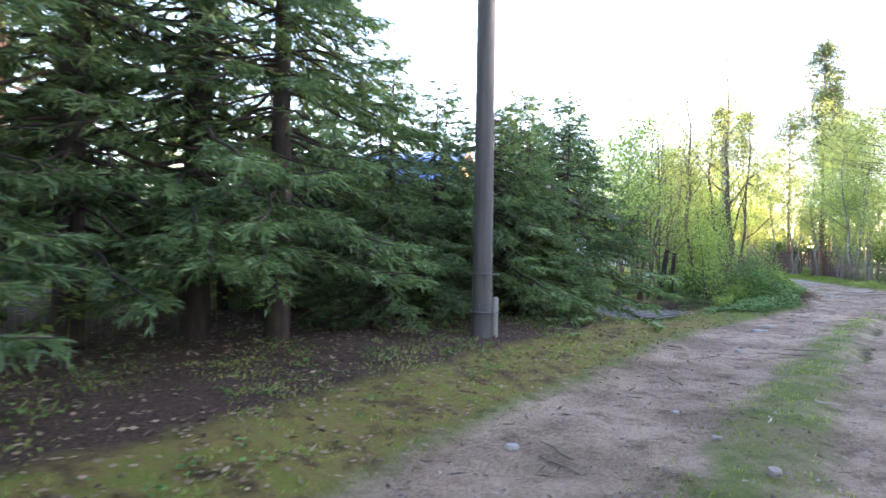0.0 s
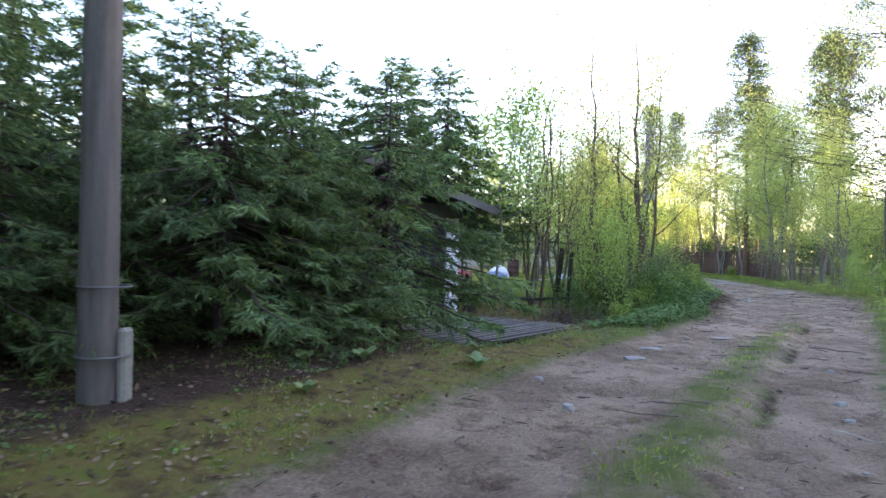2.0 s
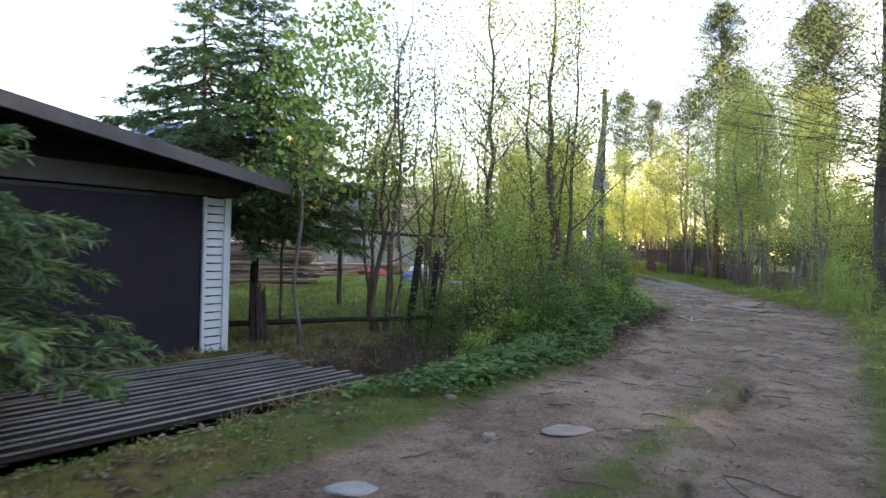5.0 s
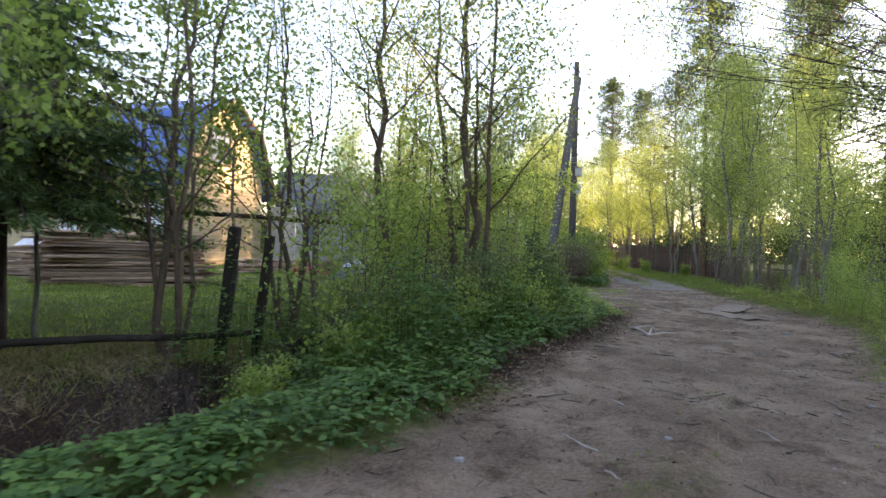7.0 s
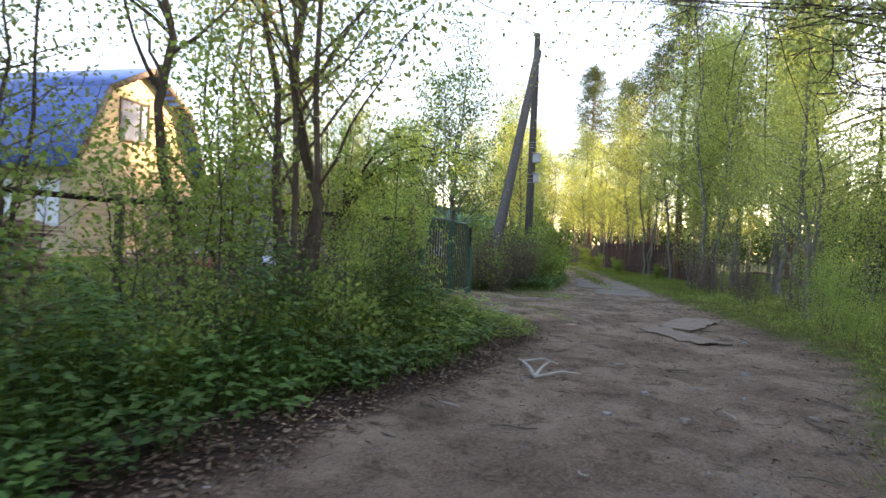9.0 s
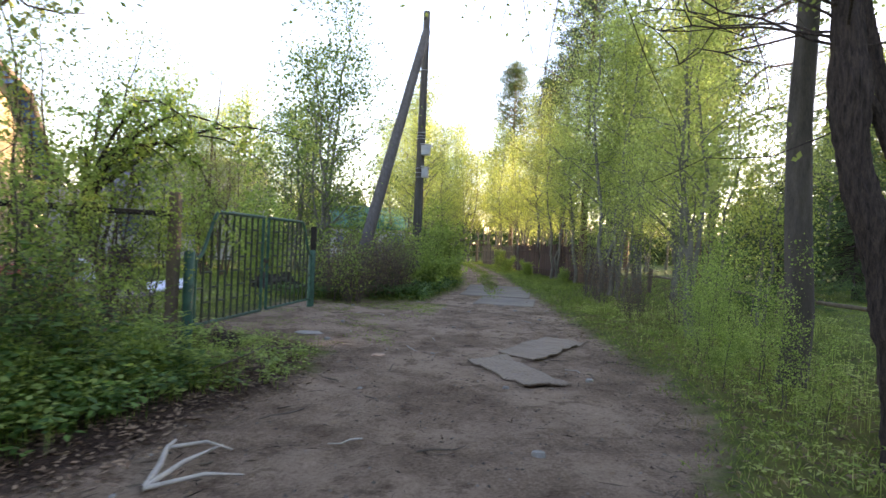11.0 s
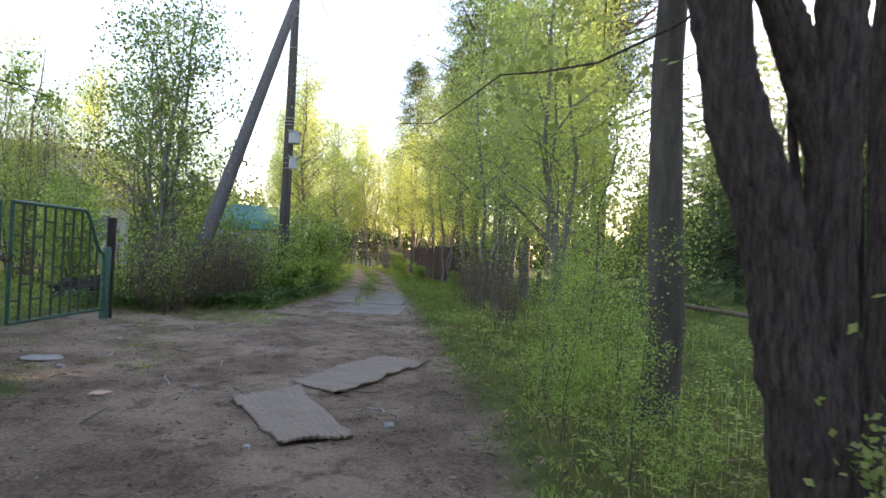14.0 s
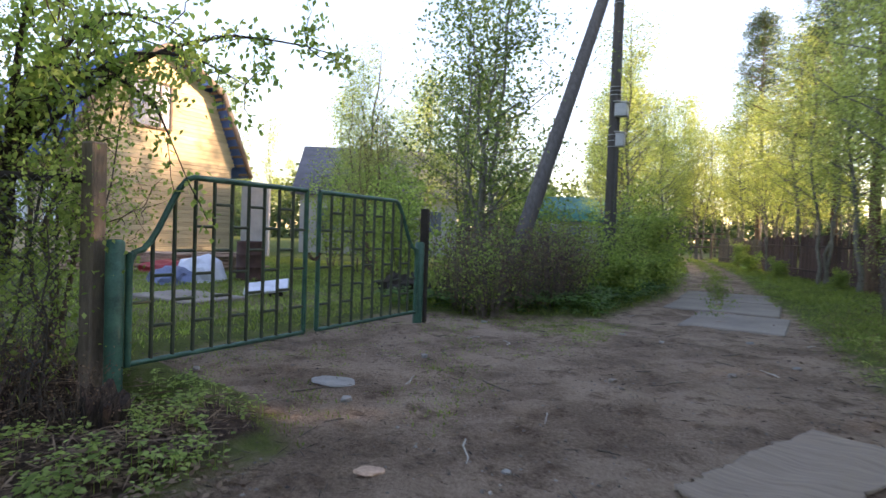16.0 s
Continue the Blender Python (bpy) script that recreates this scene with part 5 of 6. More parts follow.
def old_willow():
    ob = thing("old_willow", "old dark-barked willow with two thick crooked stems", "willow")
    rng = np.random.default_rng(5)
    x, y = 2.95, 5.05
    z = gz(x, y)
    stem_a = np.array([(x + 0.06, y + 0.05, -0.2), (x + 0.02, y + 0.05, 0.35), (x - 0.04, y + 0.05, 0.75), (x - 0.13, y + 0.05, 1.0), (x - 0.17, y + 0.05, 1.25), (x - 0.22, y + 0.05, 1.48), (x - 0.32, y + 0.05, 1.72), (x - 0.39, y + 0.05, 1.96), (x - 0.42, y + 0.05, 2.2), (x - 0.43, y + 0.05, 2.42), (x - 0.46, y + 0.08, 2.9), (x - 0.4, y + 0.3, 4.2), (x - 0.6, y + 0.5, 8.2)])
    stem_b = np.array([(x + 0.16, y + 0.2, -0.2), (x + 0.12, y + 0.2, 0.7), (x + 0.105, y + 0.2, 1.36), (x + 0.11, y + 0.2, 1.75), (x + 0.115, y + 0.2, 2.1), (x + 0.11, y + 0.2, 2.6), (x + 0.3, y + 0.4, 4.4), (x + 0.5, y + 0.6, 8.4)])
    stem_c = np.array([(x + 0.1, y + 0.2, 1.6), (x - 0.02, y + 0.18, 1.85), (x - 0.14, y + 0.14, 2.1), (x - 0.26, y + 0.1, 2.34), (x - 0.38, y + 0.07, 2.5)])
    stem_d = np.array([(x + 0.36, y + 0.3, -0.1), (x + 0.4, y + 0.32, 1.3), (x + 0.42, y + 0.4, 2.2), (x + 0.75, y + 0.6, 4.2)])
    stem_e = np.array([(x + 0.1, y + 0.22, 1.95), (x - 0.02, y + 0.24, 2.2), (x - 0.1, y + 0.3, 2.5), (x - 0.14, y + 0.5, 3.2), (x - 0.1, y + 0.9, 4.6)])
    stem_f = np.array([(x + 0.06, y + 0.24, 1.2), (x - 0.02, y + 0.26, 1.8), (x - 0.03, y + 0.28, 2.4), (x + 0.05, y + 0.35, 3.4)])
    main = [(stem_a, [0.17, 0.145, 0.13, 0.11, 0.103, 0.106, 0.103, 0.09, 0.097, 0.116, 0.085, 0.06, 0.03]), (stem_b, [0.12, 0.095, 0.086, 0.088, 0.088, 0.08, 0.055, 0.03]), (stem_c, [0.045, 0.038, 0.034, 0.036, 0.04]), (stem_d, [0.05, 0.045, 0.04, 0.03]), (stem_e, [0.06, 0.05, 0.044, 0.035, 0.02]), (stem_f, [0.018, 0.016, 0.014, 0.008])]
    for pts, rad in main:
        t = np.linspace(0, 1, len(pts))
        tt = np.linspace(0, 1, 60)
        p = np.stack([np.interp(tt, t, pts[:, j]) for j in range(3)], 1)
        p = np.stack([np.convolve(np.pad(p[:, j], 2, "edge"), np.ones(5) / 5, "valid") for j in range(3)], 1)
        r = np.interp(tt, t, rad) * (1 + rng.normal(0, 0.035, 60))
        v, f = tubes([(p, r)], 60)
        k = np.arange(60)
        along = np.linspace(0, 1, 60)[:, None] * 6
        ridge = np.sin(k[None] * 2 * np.pi * 13 / 60 + 2.2 * np.sin(along * 2.3) + 1.3 * np.sin(along * 5.1 + k[None] * 0.3)) + 0.6 * rng.normal(0, 1, (60, 60))
        centre = np.repeat(p[:, None], 60, 1).reshape(-1, 3)
        v = centre + (v - centre) * (1 + 0.075 * ridge.reshape(-1, 1))
        piece("stem", mesh_of("stem", v, f, True), M_DARKBARK, ob, "thick furrowed dark stem")
    runs, tips = [], []
    for k in range(95):
        s = (stem_a, stem_b)[k % 2]
        f = rng.uniform(0.8, 1.0) * (len(s) - 1)
        i = min(len(s) - 2, int(f))
        p = s[i] + (s[i + 1] - s[i]) * (f - i)
        a = rng.uniform(0, 6.28)
        a = a if k % 3 == 1 else math.pi + rng.normal(0, 0.9)
        ln = rng.uniform(0.9, 2.4) + 3.0 * (k % 3 != 1) * (p[2] > 3.4) + 0.6 * (k % 2)
        q = wander(p, p + [math.cos(a) * ln, math.sin(a) * ln, ln * rng.uniform(0.05, 0.6)], 7, 0.05, rng)
        runs.append((q, 0.011 * np.linspace(1, 0.2, 7)))
        for j in range(3):
            o = q[rng.integers(2, 7)]
            w = wander(o, o + unit(rng.normal(0, 1, 3)) * ln * 0.4, 4, 0.04, rng)
            runs.append((w, [0.006, 0.005, 0.004, 0.002]))
            tips.append(w)
    hang = np.array([(x - 0.42, y + 0.05, z + 2.2), (x - 0.8, y + 0.3, z + 2.15), (x - 1.2, y + 0.7, z + 1.95), (x - 1.7, y + 1.2, z + 1.85)])
    hang = wander(hang[0], hang[-1], 9, 0.05, rng)
    runs.append((hang, np.linspace(0.006, 0.0015, 9)))
    tips += [hang[3:]] * 4
    v, f = tubes(runs, 6)
    piece("branch_mass", mesh_of("branch_mass", v, f, True), M_DARKBARK, ob)
    P = np.concatenate(tips)
    n = 21000
    c = P[rng.integers(0, len(P), n)] + rng.normal(0, 0.2, (n, 3))
    c = c[(c[:, 2] > z + 3.4) | ((np.hypot(c[:, 0] - x, c[:, 1] - y) > 0.5) & (c[:, 1] > y + 0.35) & (c[:, 2] < z + 2.4) & (c[:, 0] > 1.75))]
    low = np.array([x + 0.04, y - 0.2, z + 0.62]) + rng.normal(0, 1, (200, 3)) * [0.12, 0.06, 0.26] * rng.choice([0.35, 1.0], (200, 1))
    c = np.concatenate([c, low])
    al = unit(rng.normal(0, 1, (len(c), 3)) + [0, 0, 0.1])
    v, f = blades(c, al, unit(np.cross(al, rng.normal(0, 1, (len(c), 3)))), np.where(np.arange(len(c)) < len(c) - 200, 0.065, 0.042) * rng.uniform(0.6, 1.2, len(c)), np.where(np.arange(len(c)) < len(c) - 200, 0.042, 0.028), 0.1)
    piece("crown", mesh_of("crown", v, f), M_WILLOW, ob)


old_willow()


def arching_willow():
    ob = thing("arching_willow", "crooked old willow arching leafy boughs over the gate post", "willow")
    rng = np.random.default_rng(31)
    foot = np.array([-5.5, 7.7, gz(-5.5, 7.7) - 0.1])
    fork = foot + [0.35, 0.1, 1.75]
    runs = [(wander(foot, fork, 8, 0.05, rng), np.linspace(0.12, 0.08, 8))]
    tips = []
    for end, lift in (((-2.7, 9.3, 2.75), 0.55), ((-3.2, 8.7, 2.4), 0.6), ((-3.1, 8.1, 2.55), 0.7), ((-3.8, 7.6, 2.1), 0.5), ((-3.6, 8.5, 1.6), 0.9), ((-3.4, 7.4, 2.5), 0.8), ((-4.4, 8.9, 2.9), 0.5), ((-4.6, 7.2, 1.4), 0.8), ((-5.6, 8.8, 3.2), 0.4), ((-4.3, 7.9, 1.3), 0.9)):
        t = np.linspace(0, 1, 10)[:, None]
        q = fork + (np.array(end) - fork) * t + [0, 0, lift] * (4 * t * (1 - t)) + rng.normal(0, 0.025, (10, 3)) * t
        runs.append((q, 0.028 * np.linspace(1, 0.15, 10)))
        tips.append(q[4:])
        for j in range(9):
            o = q[rng.integers(3, 10)]
            s = wander(o, o + unit(rng.normal(0, 1, 3) + [0, 0, -0.3]) * rng.uniform(0.2, 0.6), 5, 0.03, rng)
            runs.append((s, np.linspace(0.006, 0.002, 5)))
            tips.append(s)
    v, f = tubes(runs, 7)
    piece("branch_mass", mesh_of("branch_mass", v, f, True), M_DARKBARK, ob)
    P = np.concatenate(tips)
    n = 4200
    c = P[rng.integers(0, len(P), n)] + rng.normal(0, 0.06, (n, 3))
    al = unit(rng.normal(0, 1, (n, 3)) + [0, 0, -0.2])
    v, f = blades(c, al, unit(np.cross(al, rng.normal(0, 1, (n, 3)))), 0.07 * rng.uniform(0.6, 1.2, n), 0.042, 0.1)
    piece("crown", mesh_of("crown", v, f), M_SHRUB, ob)


def tree_stump(x, y, h, r, seed, label):
    """A rotten stump: flared, fluted foot and a splintered hollow top."""
    ob = thing("tree_stump", label, "stump", (x, y, gz(x, y)))
    rng = np.random.default_rng(seed)
    n, rings = 32, [(-0.1, 1.45), (0.03, 1.22), (0.12, 1.06), (0.35, 1.0), (0.6, 0.98), (0.85, 0.95), (1.0, 0.93), (0.93, 0.7), (0.7, 0.4)]
    a = np.arange(n) * 2 * np.pi / n
    flute = 0.12 * np.sin(a * 5 + seed) + 0.07 * np.sin(a * 9) + 0.05 * rng.normal(0, 1, n)
    top = 0.13 * h * np.abs(rng.normal(0, 1, n)) + 0.1 * h * np.sin(a + seed)
    lean = rng.normal(0, 0.09, 2)
    v = []
    for f, w in rings:
        z = f * h if f > 0 else f
        for k in range(n):
            rr = r * w * (1 + flute[k] * (1.3 if f < 0.2 else 1.0) + 0.03 * rng.normal())
            v.append((rr * math.cos(a[k]) + lean[0] * z, rr * math.sin(a[k]) + lean[1] * z, z - top[k] * (f > 0.8)))
    f = [(i * n + k, i * n + (k + 1) % n, (i + 1) * n + (k + 1) % n, (i + 1) * n + k) for i in range(len(rings) - 1) for k in range(n)]
    f.append(tuple((len(rings) - 1) * n + k for k in range(n)))
    me = bpy.data.meshes.new("stump_wood")
    me.from_pydata(v, [], f)
    piece("stump_wood", me, M_DARKBARK, ob)


arching_willow()
tree_stump(-2.95, 7.45, 0.36, 0.14, 8, "rotten dark tree stump at the edge of the ditch")
tree_stump(-6.0, -0.1, 0.6, 0.15, 3, "black rotten stump by the ditch")
tree_stump(-3.55, 7.05, 0.55, 0.13, 5, "black rotten stump by the gate ditch")
tree_stump(-8.15, -0.95, 0.9, 0.11, 6, "black rotten stump behind the shed")


def far_woods():
    """The closed wall of distant woods all round."""
    rng = np.random.default_rng(77)
    n = 150000
    a = rng.uniform(0, 2 * np.pi, n)
    top = 7.5 + 3.2 * np.sin(a * 9 + 1) * np.sin(a * 23) + 1.6 * np.sin(a * 61) + 1.2 * np.sin(a * 137 + 2)
    d = rng.uniform(66, 92, n)
    z = rng.random(n) ** 0.8 * top * (0.75 + 0.25 * rng.random(n))
    c = np.stack([-3 + d * np.sin(a), 10 + d * np.cos(a), z], 1)
    al = unit(rng.normal(0, 1, (n, 3)))
    v, f = blades(c, al, unit(np.cross(al, rng.normal(0, 1, (n, 3)))), 0.75 * rng.uniform(0.5, 1.3, n), 0.5, 0.1)
    thing("far_woods", "distant mixed woods closing the view all round", "woods", kind="stuff", me=mesh_of("far_woods", v, f), material=M_FARWOOD)


far_woods()
pt = thing("pine_trunk_tree", "straight grey pine trunk beside the meadow", "pine", (3.3, 7.5, gz(3.3, 7.5)))
g = pine_geo(61, 13, 0.15, 0.55, 60, 1.8)
piece("trunk", g[0], M_BARK, pt)
piece("crown", g[1], M_PINE, pt)


def lean_to():
    ob = thing("leaning_boards", "dark old boards and poles leaning beside the willow", "boards", (3.46, 5.42, gz(3.46, 5.42)), rz=-20)
    rng = np.random.default_rng(9)
    part("upright", boxed((-0.02, -0.03, 0.86), (0.075, 0.05, 1.9), Matrix.Rotation(radians(3), 3, "Y"), 0.008), M_OLDWOOD, ob, "pale weathered upright plank")
    part("upright", boxed((0.06, 0.0, 0.8), (0.05, 0.05, 1.8), Matrix.Rotation(radians(5), 3, "Y"), 0.008), M_BLACKWOOD, ob)
    part("top_beam", boxed((0.42, 0.02, 1.9), (1.0, 0.06, 0.08), Matrix.Rotation(radians(-13), 3, "Y"), 0.008), M_OLDWOOD, ob, "pale sloping beam")
    for k in range(5):
        part("board", boxed((-0.24 + k * 0.045, 0.22, 1.05), (0.035, 0.025, 1.25 + rng.uniform(-0.1, 0.1)), Euler((0, radians(rng.normal(0, 3)), 0)).to_matrix(), 0.004), M_BLACKWOOD, ob)
    for k in range(7):
        a = np.array([0.15 + k * 0.13, 0.05 + rng.uniform(-0.1, 0.2), 0.0])
        b = a + [rng.uniform(-0.5, 0.1), rng.uniform(-0.1, 0.2), rng.uniform(1.0, 1.7)]
        piece("pole", mesh_of("pole", *tubes([(wander(a, b, 5, 0.015, rng), np.linspace(0.022, 0.014, 5))], 6), True), M_OLDWOOD if k % 2 else M_BLACKWOOD, ob)


lean_to()
tb = thing("birch_tree", "grey birch trunk leaning behind the old boards", "birch", (4.5, 6.1, gz(4.5, 6.1)))
_g2 = broadleaf(71, 8.5, 1, 0.1, 0.1, 0.45, 30, 0.2, 4000, 0.085, 0.3, 0.5)
piece("trunk", _g2[0], M_PALEBARK, tb)
piece("crown", _g2[1], M_BIRCH, tb)


def well_house():
    """Small wooden well cover standing behind the spruces."""
    ob = thing("well_house", "small grey wooden well cover on a concrete ring", "well", WELL, rz=35)
    v, f = tubes([([(0, 0, -0.2), (0, 0, 0.55), (0, 0, 0.56)], [0.42, 0.42, 0.36])], 20)
    piece("ring", mesh_of("ring", v, f, True), M_STUB, ob, "grey concrete well ring")
    part("box", boxed((0, 0, 0.75), (1.0, 0.95, 0.42), bevel=0.015), M_BROWNFENCE, ob, "dark brown board box")
    for s in (1, -1):
        part("roof_side", boxed((0, s * 0.33, 1.25), (1.25, 0.85, 0.04), Matrix.Rotation(radians(-48 * s), 3, "X"), 0.006), M_OLDWOOD, ob, "grey board roof")
    part("gable", boxed((0.5, 0, 1.12), (0.03, 0.7, 0.35)), M_OLDWOOD, ob)


WELL = (-12.6, -9.9, gz(-12.6, -9.9))
well_house()

# ---- burdock-like plants ----


def broad_plant(x, y, s, seed):
    rng = np.random.default_rng(seed)
    ob = thing("broad_leaf_plant", "low plant with large round pale green leaves", "plant", (x, y, gz(x, y)), group="broad-leaved plants")
    for k in range(6):
        a = k * 1.05 + rng.normal(0, 0.2)
        ln = s * rng.uniform(0.75, 1.15)
        n = 12
        th = np.linspace(0, 2 * np.pi, n, endpoint=False)
        cx, cz = 0.42 * ln, 0.5 * ln
        V = [(cx, 0, cz + 0.02)] + [(cx + 0.34 * ln * math.cos(t), 0.3 * ln * math.sin(t), cz + 0.2 * ln * math.cos(t) - 0.05 * ln * math.sin(t) ** 2) for t in th]
        m = Matrix.Rotation(a, 3, "Z")
        V = [tuple(m @ Vector(v)) for v in V]
        F = [(0, 1 + j, 1 + (j + 1) % n) for j in range(n)]
        piece("leaf", mesh_of("leaf", V, F, True), M_BROAD, ob)
        v, f = tubes([([(0, 0, 0), tuple(m @ Vector((cx * 0.6, 0, cz * 0.8))), tuple(m @ Vector((cx, 0, cz)))], [0.008, 0.006, 0.004])], 5)
        piece("stalk", mesh_of("stalk", v, f, True), M_BROAD, ob)


M_BROAD = leaf_mat("broad_leaves", (0.14, 0.22, 0.09), (0.2, 0.28, 0.12), 0.3)
for k, (x, y, s) in enumerate(((-6.4, -7.95, 0.19), (-7.43, -8.45, 0.17), (-6.6, -7.1, 0.14), (-7.85, -8.85, 0.15), (-7.4, -9.6, 0.14))):
    broad_plant(x, y, s, k)

# ---- grass, ground cover, litter ----


def scatter(n, xlo, xhi, ylo, yhi, keep):
    x, y = R.uniform(xlo, xhi, n), R.uniform(ylo, yhi, n)
    k = keep(x, y) > R.random(n)
    return x[k], y[k], height_at(x[k], y[k])


def tufts(name, label, pts, h, m, per=6, wide=0.012, spread=0.05, lean=0.45, category="grass"):
    x, y, z = pts
    c = np.repeat(np.stack([x, y, z - 0.01], 1), per, 0)
    n = len(c)
    c[:, :2] += R.normal(0, spread, (n, 2))
    d = unit(np.c_[R.normal(0, lean, (n, 2)), np.ones(n)])
    s = unit(np.cross(d, R.normal(0, 1, (n, 3))))
    v, f = blades(c, d, s, h * R.uniform(0.4, 1.2, n), wide * R.uniform(0.7, 1.3, n), 0.15)
    thing(name, label, category, kind="stuff", me=mesh_of(name, v, f), material=m)


def cover(name, label, pts, h, size, m, category="plants"):
    """Low leafy plants: five leaflets held out flat at their height."""
    x, y, z = pts
    n = len(x)
    hh = (h(x, y) if callable(h) else h) * R.uniform(0.3, 1.1, n)
    A, D = [], []
    for k in range(5):
        a = k * 1.257 + R.uniform(0, 1.2, n)
        d = unit(np.stack([np.cos(a), np.sin(a), R.uniform(-0.35, 0.35, n)], 1))
        A.append(np.stack([x, y, z + hh], 1) + d * 0.012 + R.normal(0, 0.012, (n, 3)))
        D.append(d)
    A, D = np.concatenate(A), np.concatenate(D)
    S = unit(np.cross(D, np.array([0, 0, 1.0]) + R.normal(0, 0.25, D.shape)))
    L = size * R.uniform(0.6, 1.25, len(A))
    v, f = blades(A, D, S, L, L * 0.6, 0.12)
    st = np.stack([x, y, z - 0.02], 1)
    v2, f2 = blades(st, np.tile([0, 0, 1.0], (n, 1)), np.tile([1.0, 0, 0], (n, 1)), hh + 0.02, 0.006)
    thing(name, label, category, kind="stuff", me=mesh_of(name, np.concatenate([v, v2]), np.concatenate([f, f2 + len(v)])), material=m)


def edge_l(x, y):
    return np.where(pit_at(x, y) > 0.01, -1.0, np.interp(y, LEFT[:, 0], LEFT[:, 1]) - x)


def edge_r(x, y):
    return x - np.interp(y, RIGHT[:, 0], RIGHT[:, 1])


def patchy(x, y):
    return smooth(-0.35, 0.35, bumps(x * 1.6 + 3, y * 1.6) + 0.3 * np.sin(5 * x + 3 * y))


tufts("strip_grass", "short worn grass along the crown of the track", scatter(16000, -9, 1, -18, 2, lambda x, y: masks(x, y)[3] * (0.25 + 0.75 * patchy(x, y))), 0.06, M_GRASS, 7, 0.008, 0.05)
tufts("verge_grass", "sparse short grass and moss on the verge", scatter(16000, -12, -3, -17, -3.5, lambda x, y: smooth(-0.1, 0.5, edge_l(x, y)) * (1 - smooth(2.0, 3.2, edge_l(x, y))) * patchy(x, y)), 0.05, M_GRASS, 6, 0.009)
tufts("verge_grass", "fresh green grass beside the ditch", scatter(16000, -6.5, -1.5, -5.5, 1.0, lambda x, y: smooth(-0.12, 0.25, edge_l(x, y)) * (1 - smooth(1.0, 1.9, edge_l(x, y))) * (y - 2.1 * x > 9.0)), 0.09, M_GRASS, 6, 0.01)
tufts("meadow_grass", "tall fresh meadow grass beyond the track", scatter(30000, -2, 16, 0, 34, lambda x, y: smooth(0.0, 0.6, edge_r(x, y)) * (0.6 + 0.4 * smooth(1.8, 4, edge_r(x, y))) * (1 - 0.6 * smooth(4, 12, edge_r(x, y)))), 0.09, M_GRASS, 6, 0.01, 0.09)
tufts("path_grass", "grass along the far path", scatter(14000, -9, 3, 13.5, 50, lambda x, y: smooth(-0.1, 0.5, np.maximum(edge_l(x, y), edge_r(x, y))) * (1 - smooth(2, 4, np.maximum(edge_l(x, y), edge_r(x, y)))) + masks(x, y)[3]), 0.16, M_GRASS, 5, 0.016, 0.1)
tufts("inlet_grass", "thin worn grass before the gate", scatter(5000, -4.5, -1.2, 7.8, 14.2, lambda x, y: 0.3 * patchy(x, y) + smooth(13, 13.8, y + 0.3 * x + 1.2)), 0.05, M_GRASS, 6, 0.008)
tufts("yard_grass", "yard grass behind the gate and fence", scatter(22000, -19, -4.2, -1, 22, lambda x, y: (edge_l(x, y) > 0.3) * 0.8 * (1 - smooth(0.2, 0.6, ditch_at(x, y)))), 0.12, M_GRASS, 5, 0.016, 0.1)
cover("hedge_cover", "dense green ground elder under the hedge", scatter(24000, -6.6, -1.2, -4.4, 7.0, lambda x, y: smooth(0.2, 0.6, edge_l(x, y) + 0.2 * (1 - smooth(-1.0, 1.0, y))) * (0.45 + 0.55 * patchy(x * 1.7 + 2, y * 1.7)) * smooth(-4.4, -2.6, y) * (1 - smooth(5.2, 6.3, y)) * (1 - smooth(0.1, 0.35, ditch_at(x, y)) * (1 - smooth(-0.5, 1.2, y))) * (1 - smooth(3.0, 4.2, edge_l(x, y))) * np.where(y < -0.3, 1 - smooth(1.2, 1.6, edge_l(x, y)), 1)), lambda x, y: 0.11 + 0.09 * smooth(-1.5, 0.5, y) + (0.72 + 0.25 * np.sin(x * 3.1 + y * 2.3)) * smooth(0.4, 1.4, edge_l(x, y)) * smooth(-0.8, 0.8, y) * (1 - 0.6 * smooth(4.6, 6.4, y)), 0.072, M_COVER)
cover("hedge_fringe", "yellow-green shoots along the sunny end of the hedge", scatter(3600, -5, -1.2, 2.6, 6.6, lambda x, y: smooth(0.25, 0.6, edge_l(x, y)) * (1 - smooth(1.2, 1.9, edge_l(x, y))) * smooth(2.6, 4.4, y) * (1 - smooth(6.0, 6.6, y))), lambda x, y: 0.2 + 0.28 * smooth(0.3, 1.0, edge_l(x, y)), 0.06, M_SHRUB)
cover("gate_cover", "dense green ground elder beside the gate", scatter(4200, -5, -1.2, 12.9, 20.5, lambda x, y: smooth(0.0, 0.35, edge_l(x, y)) * (1 - smooth(1.6, 2.6, edge_l(x, y)))), 0.24, 0.09, M_COVER)
cover("corner_cover", "low green weeds at the corner of the gate", scatter(2000, -4.2, -1.5, 5.6, 8.3, lambda x, y: smooth(0.0, 0.3, edge_l(x, y)) * patchy(x * 2.2 + 1, y * 2.2) * (1 - 0.8 * smooth(0.3, 0.7, ditch_at(x, y)))), 0.11, 0.045, M_SHRUB)
cover("right_cover", "yellow-green seedlings at the edge of the track", scatter(4200, 0.8, 6, 3.4, 15, lambda x, y: (0.1 + 0.8 * patchy(x, y) ** 2) * smooth(0.0, 0.7, edge_r(x, y))), lambda x, y: 0.07 + 0.2 * smooth(0.3, 1.4, edge_r(x, y)), 0.045, M_BIRCH)
